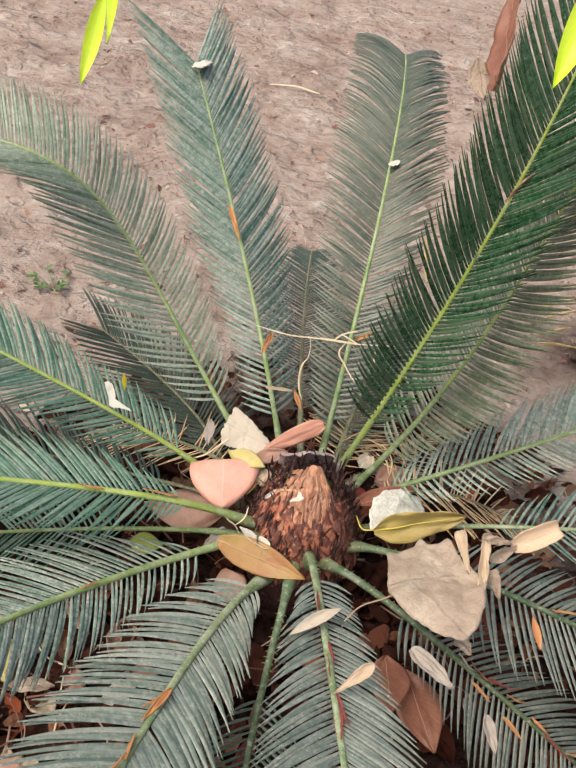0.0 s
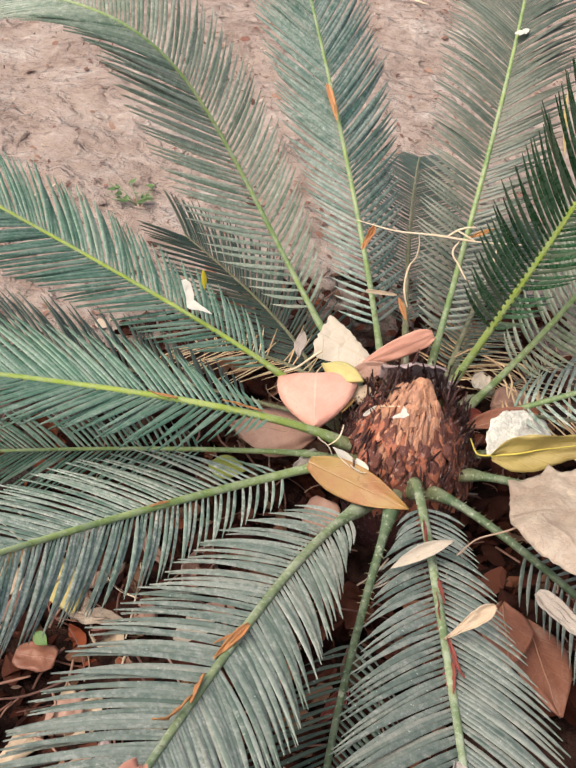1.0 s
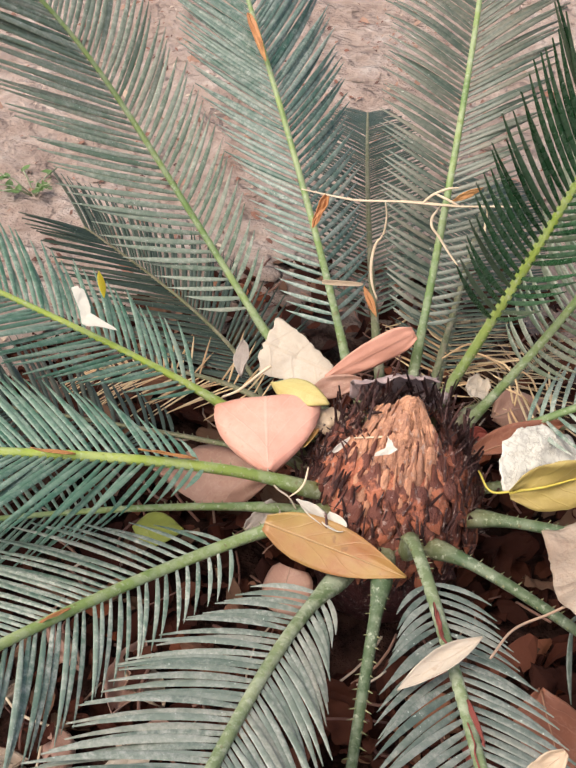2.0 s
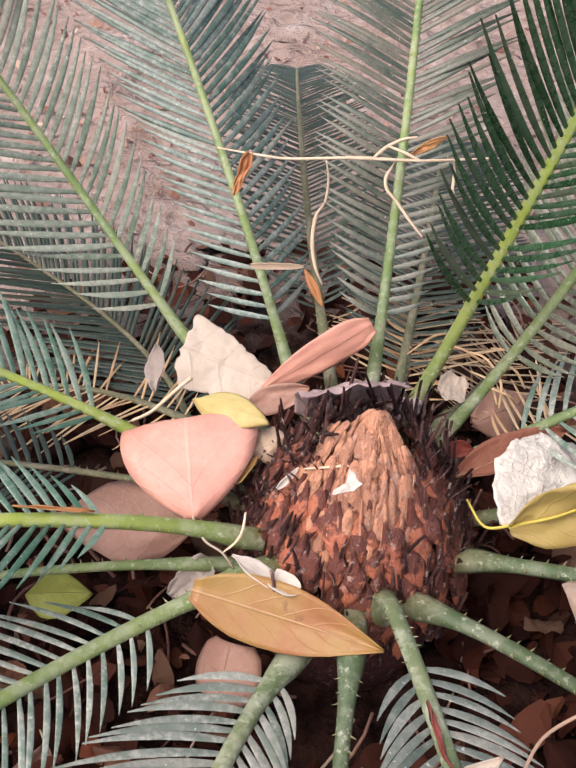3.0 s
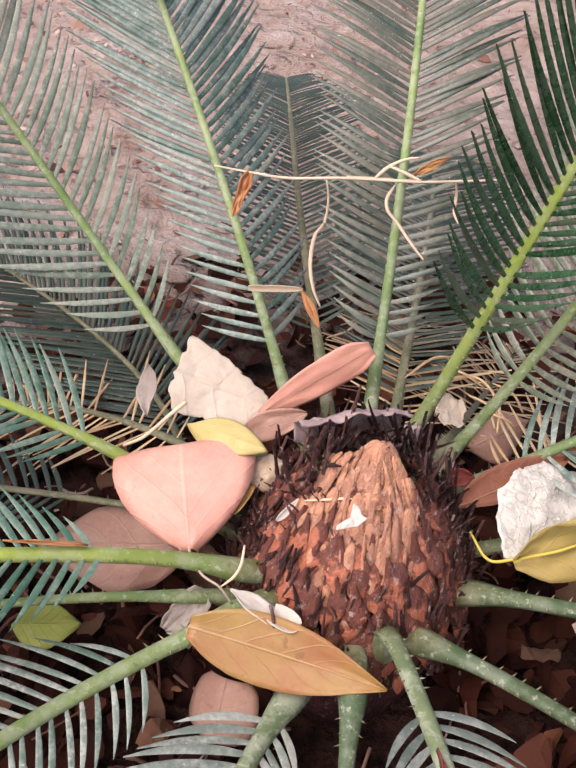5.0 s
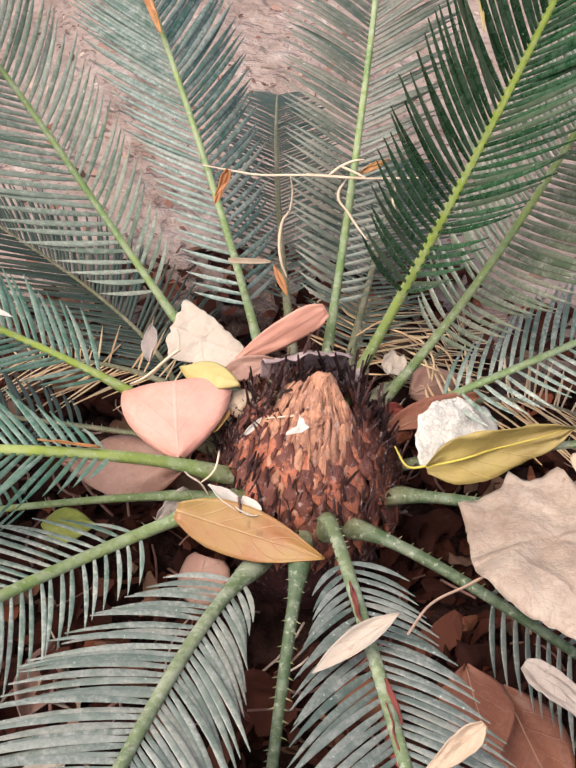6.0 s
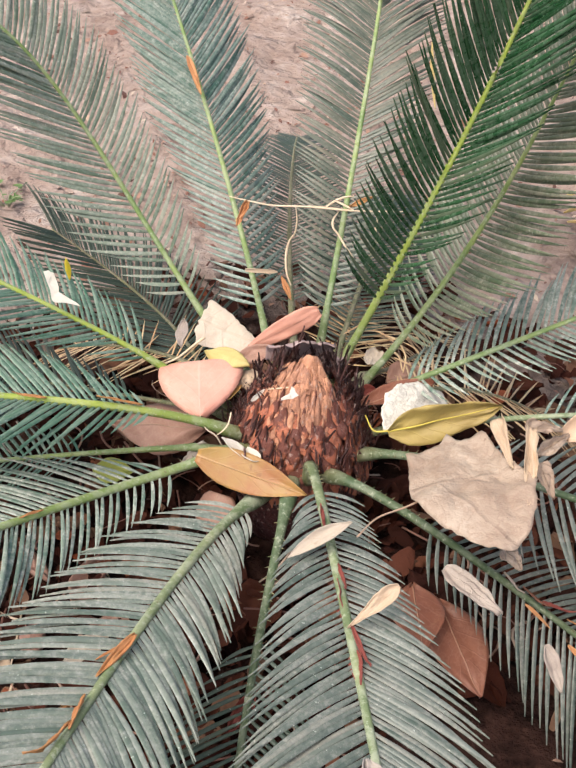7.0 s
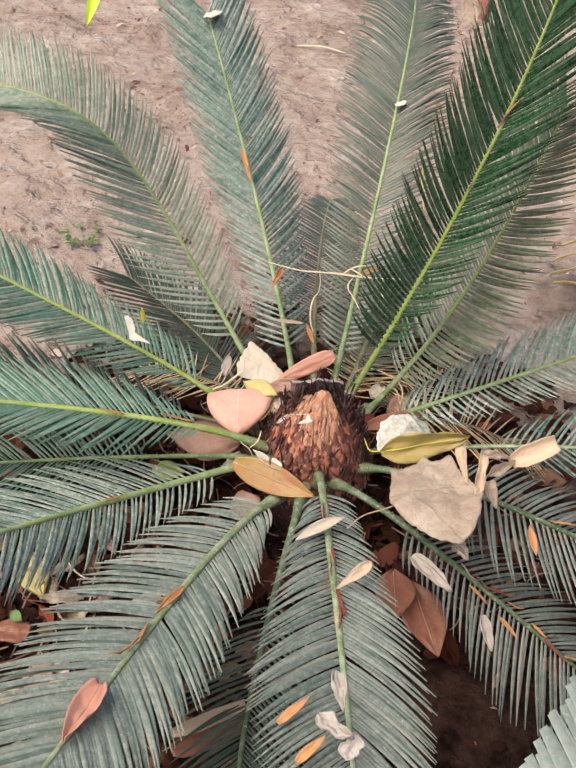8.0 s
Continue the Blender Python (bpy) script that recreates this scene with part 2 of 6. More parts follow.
LEAF = {
    "pink": leaf_mat("leaf_salmon_pink", (0.54, 0.225, 0.165), (0.66, 0.35, 0.275), (0.74, 0.46, 0.38), 0.45, (0.32, 0.18, 0.14), 3.5, 0.42, 0.24, 0.35, 1.5),
    "cream": leaf_mat("leaf_cream", (0.44, 0.36, 0.28), (0.54, 0.46, 0.38), (0.42, 0.32, 0.23), 0.4, (0.26, 0.16, 0.10), 4.0, 0.55, 0.30, 0.45, wrinkle=0.7),
    "coral": leaf_mat("leaf_coral_brown", (0.60, 0.295, 0.215), (0.52, 0.235, 0.170), (0.62, 0.34, 0.25), 0.2, (0.2, 0.1, 0.07), 8.0, 0.45, 0.2, 0.25),
    "yellow": leaf_mat("leaf_yellow_blotched", (0.56, 0.48, 0.20), (0.46, 0.35, 0.13), (0.58, 0.50, 0.22), 0.8, (0.42, 0.15, 0.08), 6.0, 0.45, 0.12, 0.3, wrinkle=0.6),
    "ochre": leaf_mat("leaf_ochre_brown", (0.36, 0.245, 0.075), (0.30, 0.115, 0.045), (0.44, 0.27, 0.13), 0.5, (0.13, 0.05, 0.02), 6.0, 0.34, 0.30, 0.30),
    "white": leaf_mat("leaf_bleached_white", (0.70, 0.67, 0.60), (0.60, 0.56, 0.49), (0.16, 0.11, 0.08), 0.25, (0.34, 0.26, 0.19), 5.0, 0.65, 0.20, 0.6, 0.2, 0.0, 100.0, wrinkle=1.0),
    "petal": leaf_mat("leaf_clean_white", (0.66, 0.62, 0.55), (0.58, 0.53, 0.46), (0.66, 0.60, 0.52), 0.2, (0.45, 0.36, 0.28), 3.0, 0.5, 0.10, 0.2, wrinkle=0.4),
    "ivory": leaf_mat("leaf_ivory", (0.72, 0.68, 0.61), (0.45, 0.385, 0.315), (0.40, 0.33, 0.26), 0.2, (0.3, 0.2, 0.14), 5.0, 0.55, 0.05, 0.2, wrinkle=0.6),
    "olive": leaf_mat("leaf_olive_yellow", (0.42, 0.315, 0.095), (0.27, 0.19, 0.065), (0.46, 0.36, 0.12), 0.45, (0.14, 0.10, 0.04), 6.0, 0.42, 0.25, 0.4),
    "tan": leaf_mat("leaf_tan_papery", (0.47, 0.375, 0.295), (0.28, 0.195, 0.145), (0.22, 0.13, 0.09), 0.7, (0.19, 0.115, 0.08), 3.0, 0.6, 0.15, 0.9, wrinkle=1.0),
    "mauve": leaf_mat("leaf_mauve_withered", (0.50, 0.39, 0.38), (0.27, 0.175, 0.170), (0.40, 0.29, 0.27), 0.5, (0.07, 0.04, 0.04), 5.0, 0.6, 0.2, 0.9),
    "peach": leaf_mat("leaf_peach_papery", (0.60, 0.43, 0.30), (0.52, 0.35, 0.235), (0.66, 0.50, 0.38), 0.2, (0.3, 0.17, 0.1), 4.0, 0.5, 0.2, 0.4),
    "ash": leaf_mat("leaf_ash_grey", (0.46, 0.41, 0.37), (0.34, 0.285, 0.25), (0.5, 0.44, 0.4), 0.3, (0.16, 0.11, 0.09), 4.0, 0.6, 0.1, 0.4, wrinkle=0.6),
    "bright": leaf_mat("leaflet_bright_yellow", (0.80, 0.66, 0.04), (0.74, 0.56, 0.05), (0.8, 0.7, 0.2), 0.1, (0.5, 0.3, 0.1), 2.0),
    "straw": leaf_mat("leaf_straw_yellow", (0.72, 0.56, 0.24), (0.60, 0.42, 0.18), (0.78, 0.66, 0.4), 0.2, (0.4, 0.25, 0.1), 2.0, 0.5, 0.2, 0.4),
    "pale": leaf_mat("leaf_pale_beige", (0.55, 0.42, 0.30), (0.46, 0.33, 0.23), (0.70, 0.56, 0.42), 0.25, (0.35, 0.2, 0.12), 9.0, 0.5),
    "rust": leaf_mat("leaf_rust_brown", (0.28, 0.115, 0.070), (0.19, 0.070, 0.045), (0.42, 0.23, 0.16), 0.4, (0.12, 0.06, 0.04), 6.0, 0.42, 0.15, 0.3, wrinkle=0.4),
    "taupe": leaf_mat("leaf_taupe", (0.42, 0.245, 0.185), (0.33, 0.175, 0.130), (0.52, 0.36, 0.28), 0.4, (0.16, 0.09, 0.06), 5.0, 0.5, 0.14, 0.3, wrinkle=0.5),
    "grey": leaf_mat("leaf_grey_withered", (0.46, 0.40, 0.35), (0.30, 0.24, 0.21), (0.55, 0.48, 0.42), 0.4, (0.12, 0.08, 0.07), 8.0, 0.65),
    "orange": leaf_mat("leaflet_dead_orange", (0.56, 0.29, 0.115), (0.40, 0.15, 0.06), (0.62, 0.40, 0.20), 0.2, (0.2, 0.08, 0.03), 2.0, 0.5),
    "red": leaf_mat("leaflet_dead_red", (0.26, 0.055, 0.042), (0.20, 0.05, 0.04), (0.34, 0.13, 0.09), 0.3, (0.1, 0.03, 0.03), 2.0, 0.5),
    "lime": leaf_mat("leaf_fresh_lime", (0.50, 0.68, 0.03), (0.62, 0.74, 0.05), (0.72, 0.80, 0.20), 0.0, (0.3, 0.4, 0.05), 8.0, 0.35, 0.4, 0.3, 0.55, 0.3),
    "weed": leaf_mat("leaf_weed_green", (0.09, 0.17, 0.05), (0.14, 0.22, 0.07), (0.2, 0.28, 0.1), 0.2, (0.2, 0.2, 0.1), 6.0, 0.5),
    "leafgreen": leaf_mat("leaf_yellowing_green", (0.40, 0.42, 0.08), (0.30, 0.33, 0.07), (0.42, 0.44, 0.14), 0.3, (0.4, 0.36, 0.2), 7.0, 0.4),
}


def rib_mat(name, col):
    m, n, l, b = mat(name, 0.5)
    l.new(mixc(n, l, noise_node(n, l, 200.0), col, tuple(0.75 * x for x in col)), b.inputs["Base Color"])
    return m


RIB = {"pink": rib_mat("rib_pink", (0.64, 0.36, 0.29)), "cream": rib_mat("rib_cream", (0.46, 0.37, 0.28)), "ochre": rib_mat("rib_ochre", (0.50, 0.31, 0.15)),
       "olive": rib_mat("rib_yellow", (0.58, 0.46, 0.08)), "white": rib_mat("rib_white", (0.50, 0.44, 0.36)), "tan": rib_mat("rib_tan", (0.22, 0.14, 0.10)), "coral": rib_mat("rib_coral", (0.55, 0.28, 0.2)), "taupe": rib_mat("rib_taupe", (0.42, 0.28, 0.2)),
       "rust": rib_mat("rib_rust", (0.36, 0.2, 0.13))}


def litter_mat():
    m, n, l, b = mat("litter_leaf", 0.8, 0.06)
    pos = n.new("ShaderNodeTexCoord").outputs["Object"]
    rnd = piece_random(n, l)
    # near-black browns: deep shadow between the litter leaves is put into their colour
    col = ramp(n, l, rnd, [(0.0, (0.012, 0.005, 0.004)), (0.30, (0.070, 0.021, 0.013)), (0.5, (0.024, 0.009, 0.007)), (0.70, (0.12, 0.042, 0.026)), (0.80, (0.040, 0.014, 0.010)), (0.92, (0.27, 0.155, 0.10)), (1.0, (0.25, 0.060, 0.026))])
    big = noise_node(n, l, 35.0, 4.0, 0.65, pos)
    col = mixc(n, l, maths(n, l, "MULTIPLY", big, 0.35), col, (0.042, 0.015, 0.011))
    l.new(col, b.inputs["Base Color"])
    bump(n, l, b, noise_node(n, l, 240.0, 4.0, 0.65, pos), 0.5, 0.001)
    return m


LITTER = litter_mat()


def crumb_mat():
    m, n, l, b = mat("crumb", 0.7, 0.25)
    col = ramp(n, l, piece_random(n, l), [(0.0, (0.085, 0.042, 0.034)), (0.30, (0.21, 0.095, 0.070)), (0.55, (0.32, 0.19, 0.14)), (0.78, (0.18, 0.072, 0.05)), (0.93, (0.40, 0.28, 0.21)), (1.0, (0.56, 0.45, 0.36))])
    l.new(col, b.inputs["Base Color"])
    return m


CRUMB = crumb_mat()


def soil_mat():
    m, n, l, b = mat("soil", 0.95, 0.06)
    pos = world_pos(n)
    lump = noise_node(n, l, 7.0, 5.0, 0.6, pos)
    mid = noise_node(n, l, 38.0, 5.0, 0.62, pos)
    grit = noise_node(n, l, 330.0, 3.0, 0.7, pos)
    dryc = ramp(n, l, maths(n, l, "ADD", maths(n, l, "MULTIPLY", lump, 0.55), maths(n, l, "MULTIPLY", mid, 0.45)),
                [(0.34, (0.22, 0.150, 0.122)), (0.47, (0.37, 0.280, 0.238)), (0.56, (0.44, 0.350, 0.305)), (0.66, (0.60, 0.515, 0.465))])
    dryc = mixc(n, l, maths(n, l, "MULTIPLY", grit, 0.5), dryc, (0.27, 0.185, 0.15))
    # dark leaf mould and painted shade round the plant's foot, with a ragged border
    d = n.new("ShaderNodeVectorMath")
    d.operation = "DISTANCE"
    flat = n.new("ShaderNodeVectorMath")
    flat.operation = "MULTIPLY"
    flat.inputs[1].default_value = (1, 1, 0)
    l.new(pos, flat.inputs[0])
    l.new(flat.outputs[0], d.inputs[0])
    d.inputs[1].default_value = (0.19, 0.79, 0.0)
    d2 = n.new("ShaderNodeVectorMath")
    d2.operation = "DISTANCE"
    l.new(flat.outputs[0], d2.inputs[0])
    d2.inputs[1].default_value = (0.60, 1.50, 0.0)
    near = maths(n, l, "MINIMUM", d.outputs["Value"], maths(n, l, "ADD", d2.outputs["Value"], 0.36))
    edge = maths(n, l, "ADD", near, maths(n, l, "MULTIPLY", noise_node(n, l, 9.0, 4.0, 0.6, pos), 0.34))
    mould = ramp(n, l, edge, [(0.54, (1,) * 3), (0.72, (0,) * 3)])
    # near-black tones take in the deep shade under the fronds
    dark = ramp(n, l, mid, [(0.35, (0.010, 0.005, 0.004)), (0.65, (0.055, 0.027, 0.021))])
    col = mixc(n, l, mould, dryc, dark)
    l.new(col, b.inputs["Base Color"])
    vor = n.new("ShaderNodeTexVoronoi")
    vor.feature = "DISTANCE_TO_EDGE"
    vor.inputs["Scale"].default_value = 11.0
    vm = n.new("ShaderNodeVectorMath")
    vm.operation = "MULTIPLY"
    vm.inputs[1].default_value = (1.0, 1.2, 1.0)
    l.new(pos, vm.inputs[0])
    l.new(vm.outputs[0], vor.inputs["Vector"])
    crack = ramp(n, l, vor.outputs["Distance"], [(0.0, (0,) * 3), (0.10, (1,) * 3)])
    step = n.new("ShaderNodeTexNoise")
    step.inputs["Scale"].default_value, step.inputs["Detail"].default_value = 15.0, 5.0
    l.new(vm.outputs[0], step.inputs["Vector"])
    flakes = ramp(n, l, step.outputs["Fac"], [(0.36, (0,) * 3), (0.44, (0.40,) * 3), (0.49, (0.45,) * 3), (0.55, (0.85,) * 3), (0.66, (1,) * 3)])
    h = maths(n, l, "ADD", maths(n, l, "MULTIPLY", mid, 0.7), maths(n, l, "MULTIPLY", grit, 0.2))
    h = maths(n, l, "ADD", h, maths(n, l, "MULTIPLY", flakes, 0.8))
    h = maths(n, l, "ADD", h, maths(n, l, "MULTIPLY", crack, 0.05))
    bump(n, l, b, h, 1.0, 0.016)
    return m


SOIL = soil_mat()


def scale_mat(name, a, c, dark, amount, tips=0.0):
    m, n, l, b = mat(name, 0.55, 0.35)
    pos = world_pos(n)
    rnd = piece_random(n, l)
    col = mixc(n, l, rnd, a, c)
    patch = noise_node(n, l, 110.0, 5.0, 0.65, pos)
    own = n.new("ShaderNodeSeparateXYZ")
    l.new(n.new("ShaderNodeTexCoord").outputs["Generated"], own.inputs[0])
    lift = maths(n, l, "ADD", patch, maths(n, l, "MULTIPLY", maths(n, l, "SUBTRACT", rnd, 0.62), 0.30))
    lift = maths(n, l, "SUBTRACT", lift, maths(n, l, "MULTIPLY", maths(n, l, "SUBTRACT", own.outputs[2], 0.36), tips))
    col = mixc(n, l, maths(n, l, "MULTIPLY", ramp(n, l, lift, [(0.44, (1,) * 3), (0.56, (0,) * 3)]), amount), col, dark)
    fib = noise_node(n, l, 420.0, 3.0, 0.7, pos, (1.0, 1.0, 0.25))
    col = mixc(n, l, maths(n, l, "MULTIPLY", fib, 0.5), col, tuple(0.40 * x for x in a))
    flake = ramp(n, l, noise_node(n, l, 260.0, 3.0, 0.7, pos, (1.0, 1.0, 0.5)), [(0.59, (0,) * 3), (0.66, (1,) * 3)])
    col = mixc(n, l, maths(n, l, "MULTIPLY", flake, 0.6), col, (0.46, 0.35, 0.31))
    l.new(col, b.inputs["Base Color"])
    bump(n, l, b, maths(n, l, "ADD", fib, patch), 0.8, 0.0025)
    return m


SCALE = scale_mat("caudex_scale_orange", (0.64, 0.23, 0.122), (0.45, 0.145, 0.088), (0.085, 0.030, 0.032), 0.93, 0.70)
RIDGE = scale_mat("caudex_fibre_tan", (0.74, 0.40, 0.255), (0.60, 0.28, 0.165), (0.24, 0.085, 0.056), 0.6)
DARK = scale_mat("caudex_fibre_dark", (0.060, 0.024, 0.024), (0.135, 0.060, 0.052), (0.028, 0.012, 0.012), 0.7)
# the near-black core colour carries the shade in the gaps between scales
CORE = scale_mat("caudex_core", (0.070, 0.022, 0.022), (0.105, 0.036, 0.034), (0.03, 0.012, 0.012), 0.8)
STRAW, _n, _l, _b = mat("straw", 0.5, 0.4)
_l.new(mixc(_n, _l, noise_node(_n, _l, 60.0, 3.0, 0.6), (0.52, 0.36, 0.22), (0.76, 0.64, 0.50)), _b.inputs["Base Color"])

# ---- helpers for building ----


def finish(bm, name, material, smooth=True):
    me = bpy.data.meshes.new(name)
    bm.to_mesh(me)
    bm.free()
    for p in me.polygons:
        p.use_smooth = smooth
    me.materials.append(material)
    return me


def part(name, bm, material, parent, label="", kind="", smooth=True):
    ob = new(name, finish(bm, name, material, smooth))
    ob.parent = parent
    return tagged(ob, label=label, kind=kind)


def tube(bm, pts, radii, sides=8, flat=1.0, up=None):
    """A round bar along pts, with a radius for each; flat squeezes it along its upward side."""
    rings = []
    for i, p in enumerate(pts):
        t = (pts[min(i + 1, len(pts) - 1)] - pts[max(i - 1, 0)]).normalized()
        ref = up if up is not None else Vector((0, 0, 1))
        if abs(t.dot(ref)) > 0.95:
            ref = Vector((1, 0, 0))
        a = t.cross(ref).normalized()
        b = a.cross(t)
        rings.append([bm.verts.new(p + (a * math.cos(k) + b * math.sin(k) * flat) * radii[i])
                      for k in [2 * math.pi * j / sides for j in range(sides)]])
    for r0, r1 in zip(rings, rings[1:]):
        for j in range(sides):
            bm.faces.new((r0[j], r0[(j + 1) % sides], r1[(j + 1) % sides], r1[j]))
    bm.faces.new(rings[0][::-1])
    bm.faces.new(rings[-1])


def curve_through(pts, steps):
    """A smooth line through the points (Catmull-Rom)."""
    q = [Vector(p) for p in pts]
    q = [q[0] * 2 - q[1]] + q + [q[-1] * 2 - q[-2]]
    out = []
    for i in range(1, len(q) - 2):
        for k in range(steps):
            s = k / steps
            a, b, c, d = q[i - 1:i + 3]
            out.append(0.5 * (2 * b + (c - a) * s + (2 * a - 5 * b + 4 * c - d) * s * s + (3 * b - a - 3 * c + d) * s ** 3))
    out.append(q[-2])
    return out


def lerp_list(vals, u):
    x = u * (len(vals) - 1)
    i = min(int(x), len(vals) - 2)
    return vals[i] + (vals[i + 1] - vals[i]) * (x - i)


def between(x, places, values):
    """The value at x, on straight lines between the values at the places."""
    for a, b, va, vb in zip(places, places[1:], values, values[1:]):
        if x <= b:
            return va + (vb - va) * (x - a) / (b - a)
    return values[-1]


# ---- ground ----


def ground_height(x, y):
    z = 0.016 * noise.noise((x * 3.1, y * 3.1, 0.0)) + 0.014 * noise.noise((x * 8.0, y * 9.0, 3.0)) + 0.007 * noise.noise((x * 22.0, y * 24.0, 7.0)) + 0.003 * abs(noise.noise((x * 45.0, y * 48.0, 9.0)))
    fade = max(0.0, min(1.0, (4.5 - math.hypot(x, y - 1.2)) / 1.5))
    return z * fade


def build_ground():
    near_x, near_y = np.arange(-1.5, 1.21, 0.016), np.arange(0.1, 3.71, 0.016)
    far = [4, 6, 12, 30, 80, 200]
    xs = [-f for f in far[::-1]] + [-2.5, -1.9] + list(near_x) + [1.6, 2.4] + far
    ys = [-f for f in far[::-1]] + [-2.0, -0.8, -0.2] + list(near_y) + [4.2, 5.0] + [f + 3 for f in far]
    verts = [(x, y, ground_height(x, y)) for y in ys for x in xs]
    w = len(xs)
    faces = [(j * w + i, j * w + i + 1, (j + 1) * w + i + 1, (j + 1) * w + i) for j in range(len(ys) - 1) for i in range(w - 1)]
    me = bpy.data.meshes.new("ground")
    me.from_pydata(verts, [], faces)
    for p in me.polygons:
        p.use_smooth = True
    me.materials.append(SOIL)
    return tagged(new("ground", me), "dry pinkish-brown bare soil with dark leaf mould and painted shade", "ground", kind="structure")


build_ground()

# ---- the cycad ----
FOOT = Vector((0.184, 0.912, 0.0))
cycad = new("cycad")
cycad.location = FOOT
bpy.context.view_layer.update()
tagged(cycad, "low cycad with a rosette of dark green feathery fronds", "cycad")


ORIGIN = [FOOT]  # the foot of the plant in hand


def rel(p):
    return Vector(p) - ORIGIN[0]


def leaflet_shape(bend, hook=0.0, blunt=0.0, width=0.046, rows=7):
    """One leaflet a metre long along +Y, narrow and pointed, with rolled margins and a raised midrib."""
    v, f = [], []
    for i in range(rows):
        y = i / (rows - 1)
        w = width * (0.60 + 0.40 * min(1, y * 4)) * (1 - max(0, y - 0.45) ** 1.8 * 2.75 * (1 - blunt))
        w = max(w, 0.004)
        x0, z0 = bend * y * y, -(0.085 + hook * y) * y * y
        for k, (a, h) in enumerate(((-0.5, -0.013), (-0.26, 0.0), (0.0, -0.005), (0.26, 0.0), (0.5, -0.013))):
            v.append((x0 + a * w, y, z0 + h))
    for i in range(rows - 1):
        for k in range(4):
            a = i * 5 + k
            f.append((a, a + 1, a + 6, a + 5))
    return v, f


def shape_mesh(shape, name, material, smooth=True):
    me = bpy.data.meshes.new(name)
    me.from_pydata(shape[0], [], shape[1])
    for p in me.polygons:
        p.use_smooth = smooth
    me.materials.append(material)
    return me


@functools.lru_cache(None)
def leaflet_of(side, bend, hook, blunt):
    return leaflet_shape(-side * bend, hook, blunt)


@functools.lru_cache(None)
def leaflet_mesh(side, key, bend, hook, blunt):
    return shape_mesh(leaflet_of(side, bend, hook, blunt), "leaflet", LEAFLET[key])


@functools.lru_cache(None)
def spine_mesh():
    """A four-sided thorn one unit long along +Y."""
    v = [(1, -0.3, 0), (0, -0.3, 1), (-1, -0.3, 0), (0, -0.3, -1), (0.45, 0.45, 0), (0, 0.45, 0.45), (-0.45, 0.45, 0), (0, 0.45, -0.45), (0.0, 1.0, 0.0)]
    f = [(k, (k + 1) % 4, (k + 1) % 4 + 4, k + 4) for k in range(4)] + [(k + 4, (k + 1) % 4 + 4, 8) for k in range(4)]
    return shape_mesh((v, f), "spine", SPINE)


RACHIS = []  # the midline of each frond


def frond_line(c, total):
    """Points of a rachis: a cubic through its four control points, carried on with its last bend to the total length."""
    c = [Vector(p) for p in c]
    pts = []
    for k in range(41):
        s = k / 40
        pts.append(c[0] * (1 - s) ** 3 + c[1] * 3 * s * (1 - s) ** 2 + c[2] * 3 * s * s * (1 - s) + c[3] * s ** 3)
    length = sum((b - a).length for a, b in zip(pts, pts[1:]))
    step = length / 40
    # the stalk's foot, hidden between scales and litter
    off = pts[0] - ORIGIN[0]
    off.z = 0
    foot = ORIGIN[0] + off.normalized() * 0.046
    foot.z = pts[0].z - 0.25 * max(0.0, off.length - 0.05) - 0.012
    t0 = (pts[1] - pts[0]).normalized()
    gap0 = (pts[0] - foot).length
    lead = [foot.lerp(pts[0] - t0 * gap0 * (1 - k / 6), (k / 6) ** 1.5) for k in range(6)] if gap0 > 0.012 else []
    t = (pts[-1] - pts[-2]).normalized()
    turn = ((pts[-1] - pts[-6]).normalized() - (pts[-6] - pts[-11]).normalized()) / 5 * 0.6
    while length < total:
        t = (t + turn + Vector((0, 0, -0.004))).normalized()
        pts.append(pts[-1] + t * step)
        length += step
    root = sum((b - a).length for a, b in zip(lead, lead[1:] + pts[:1]))
    pts = lead + pts
    # even steps
    out = [pts[0]]
    seg = [(b - a).length for a, b in zip(pts, pts[1:])]
    n = 60
    want = [sum(seg) * k / n for k in range(1, n + 1)]
    i, acc = 0, 0.0
    for w in want:
        while i < len(seg) - 1 and acc + seg[i] < w:
            acc += seg[i]
            i += 1
        out.append(pts[i].lerp(pts[i + 1], min(1.0, (w - acc) / max(seg[i], 1e-9))))
    return out, sum(seg), root


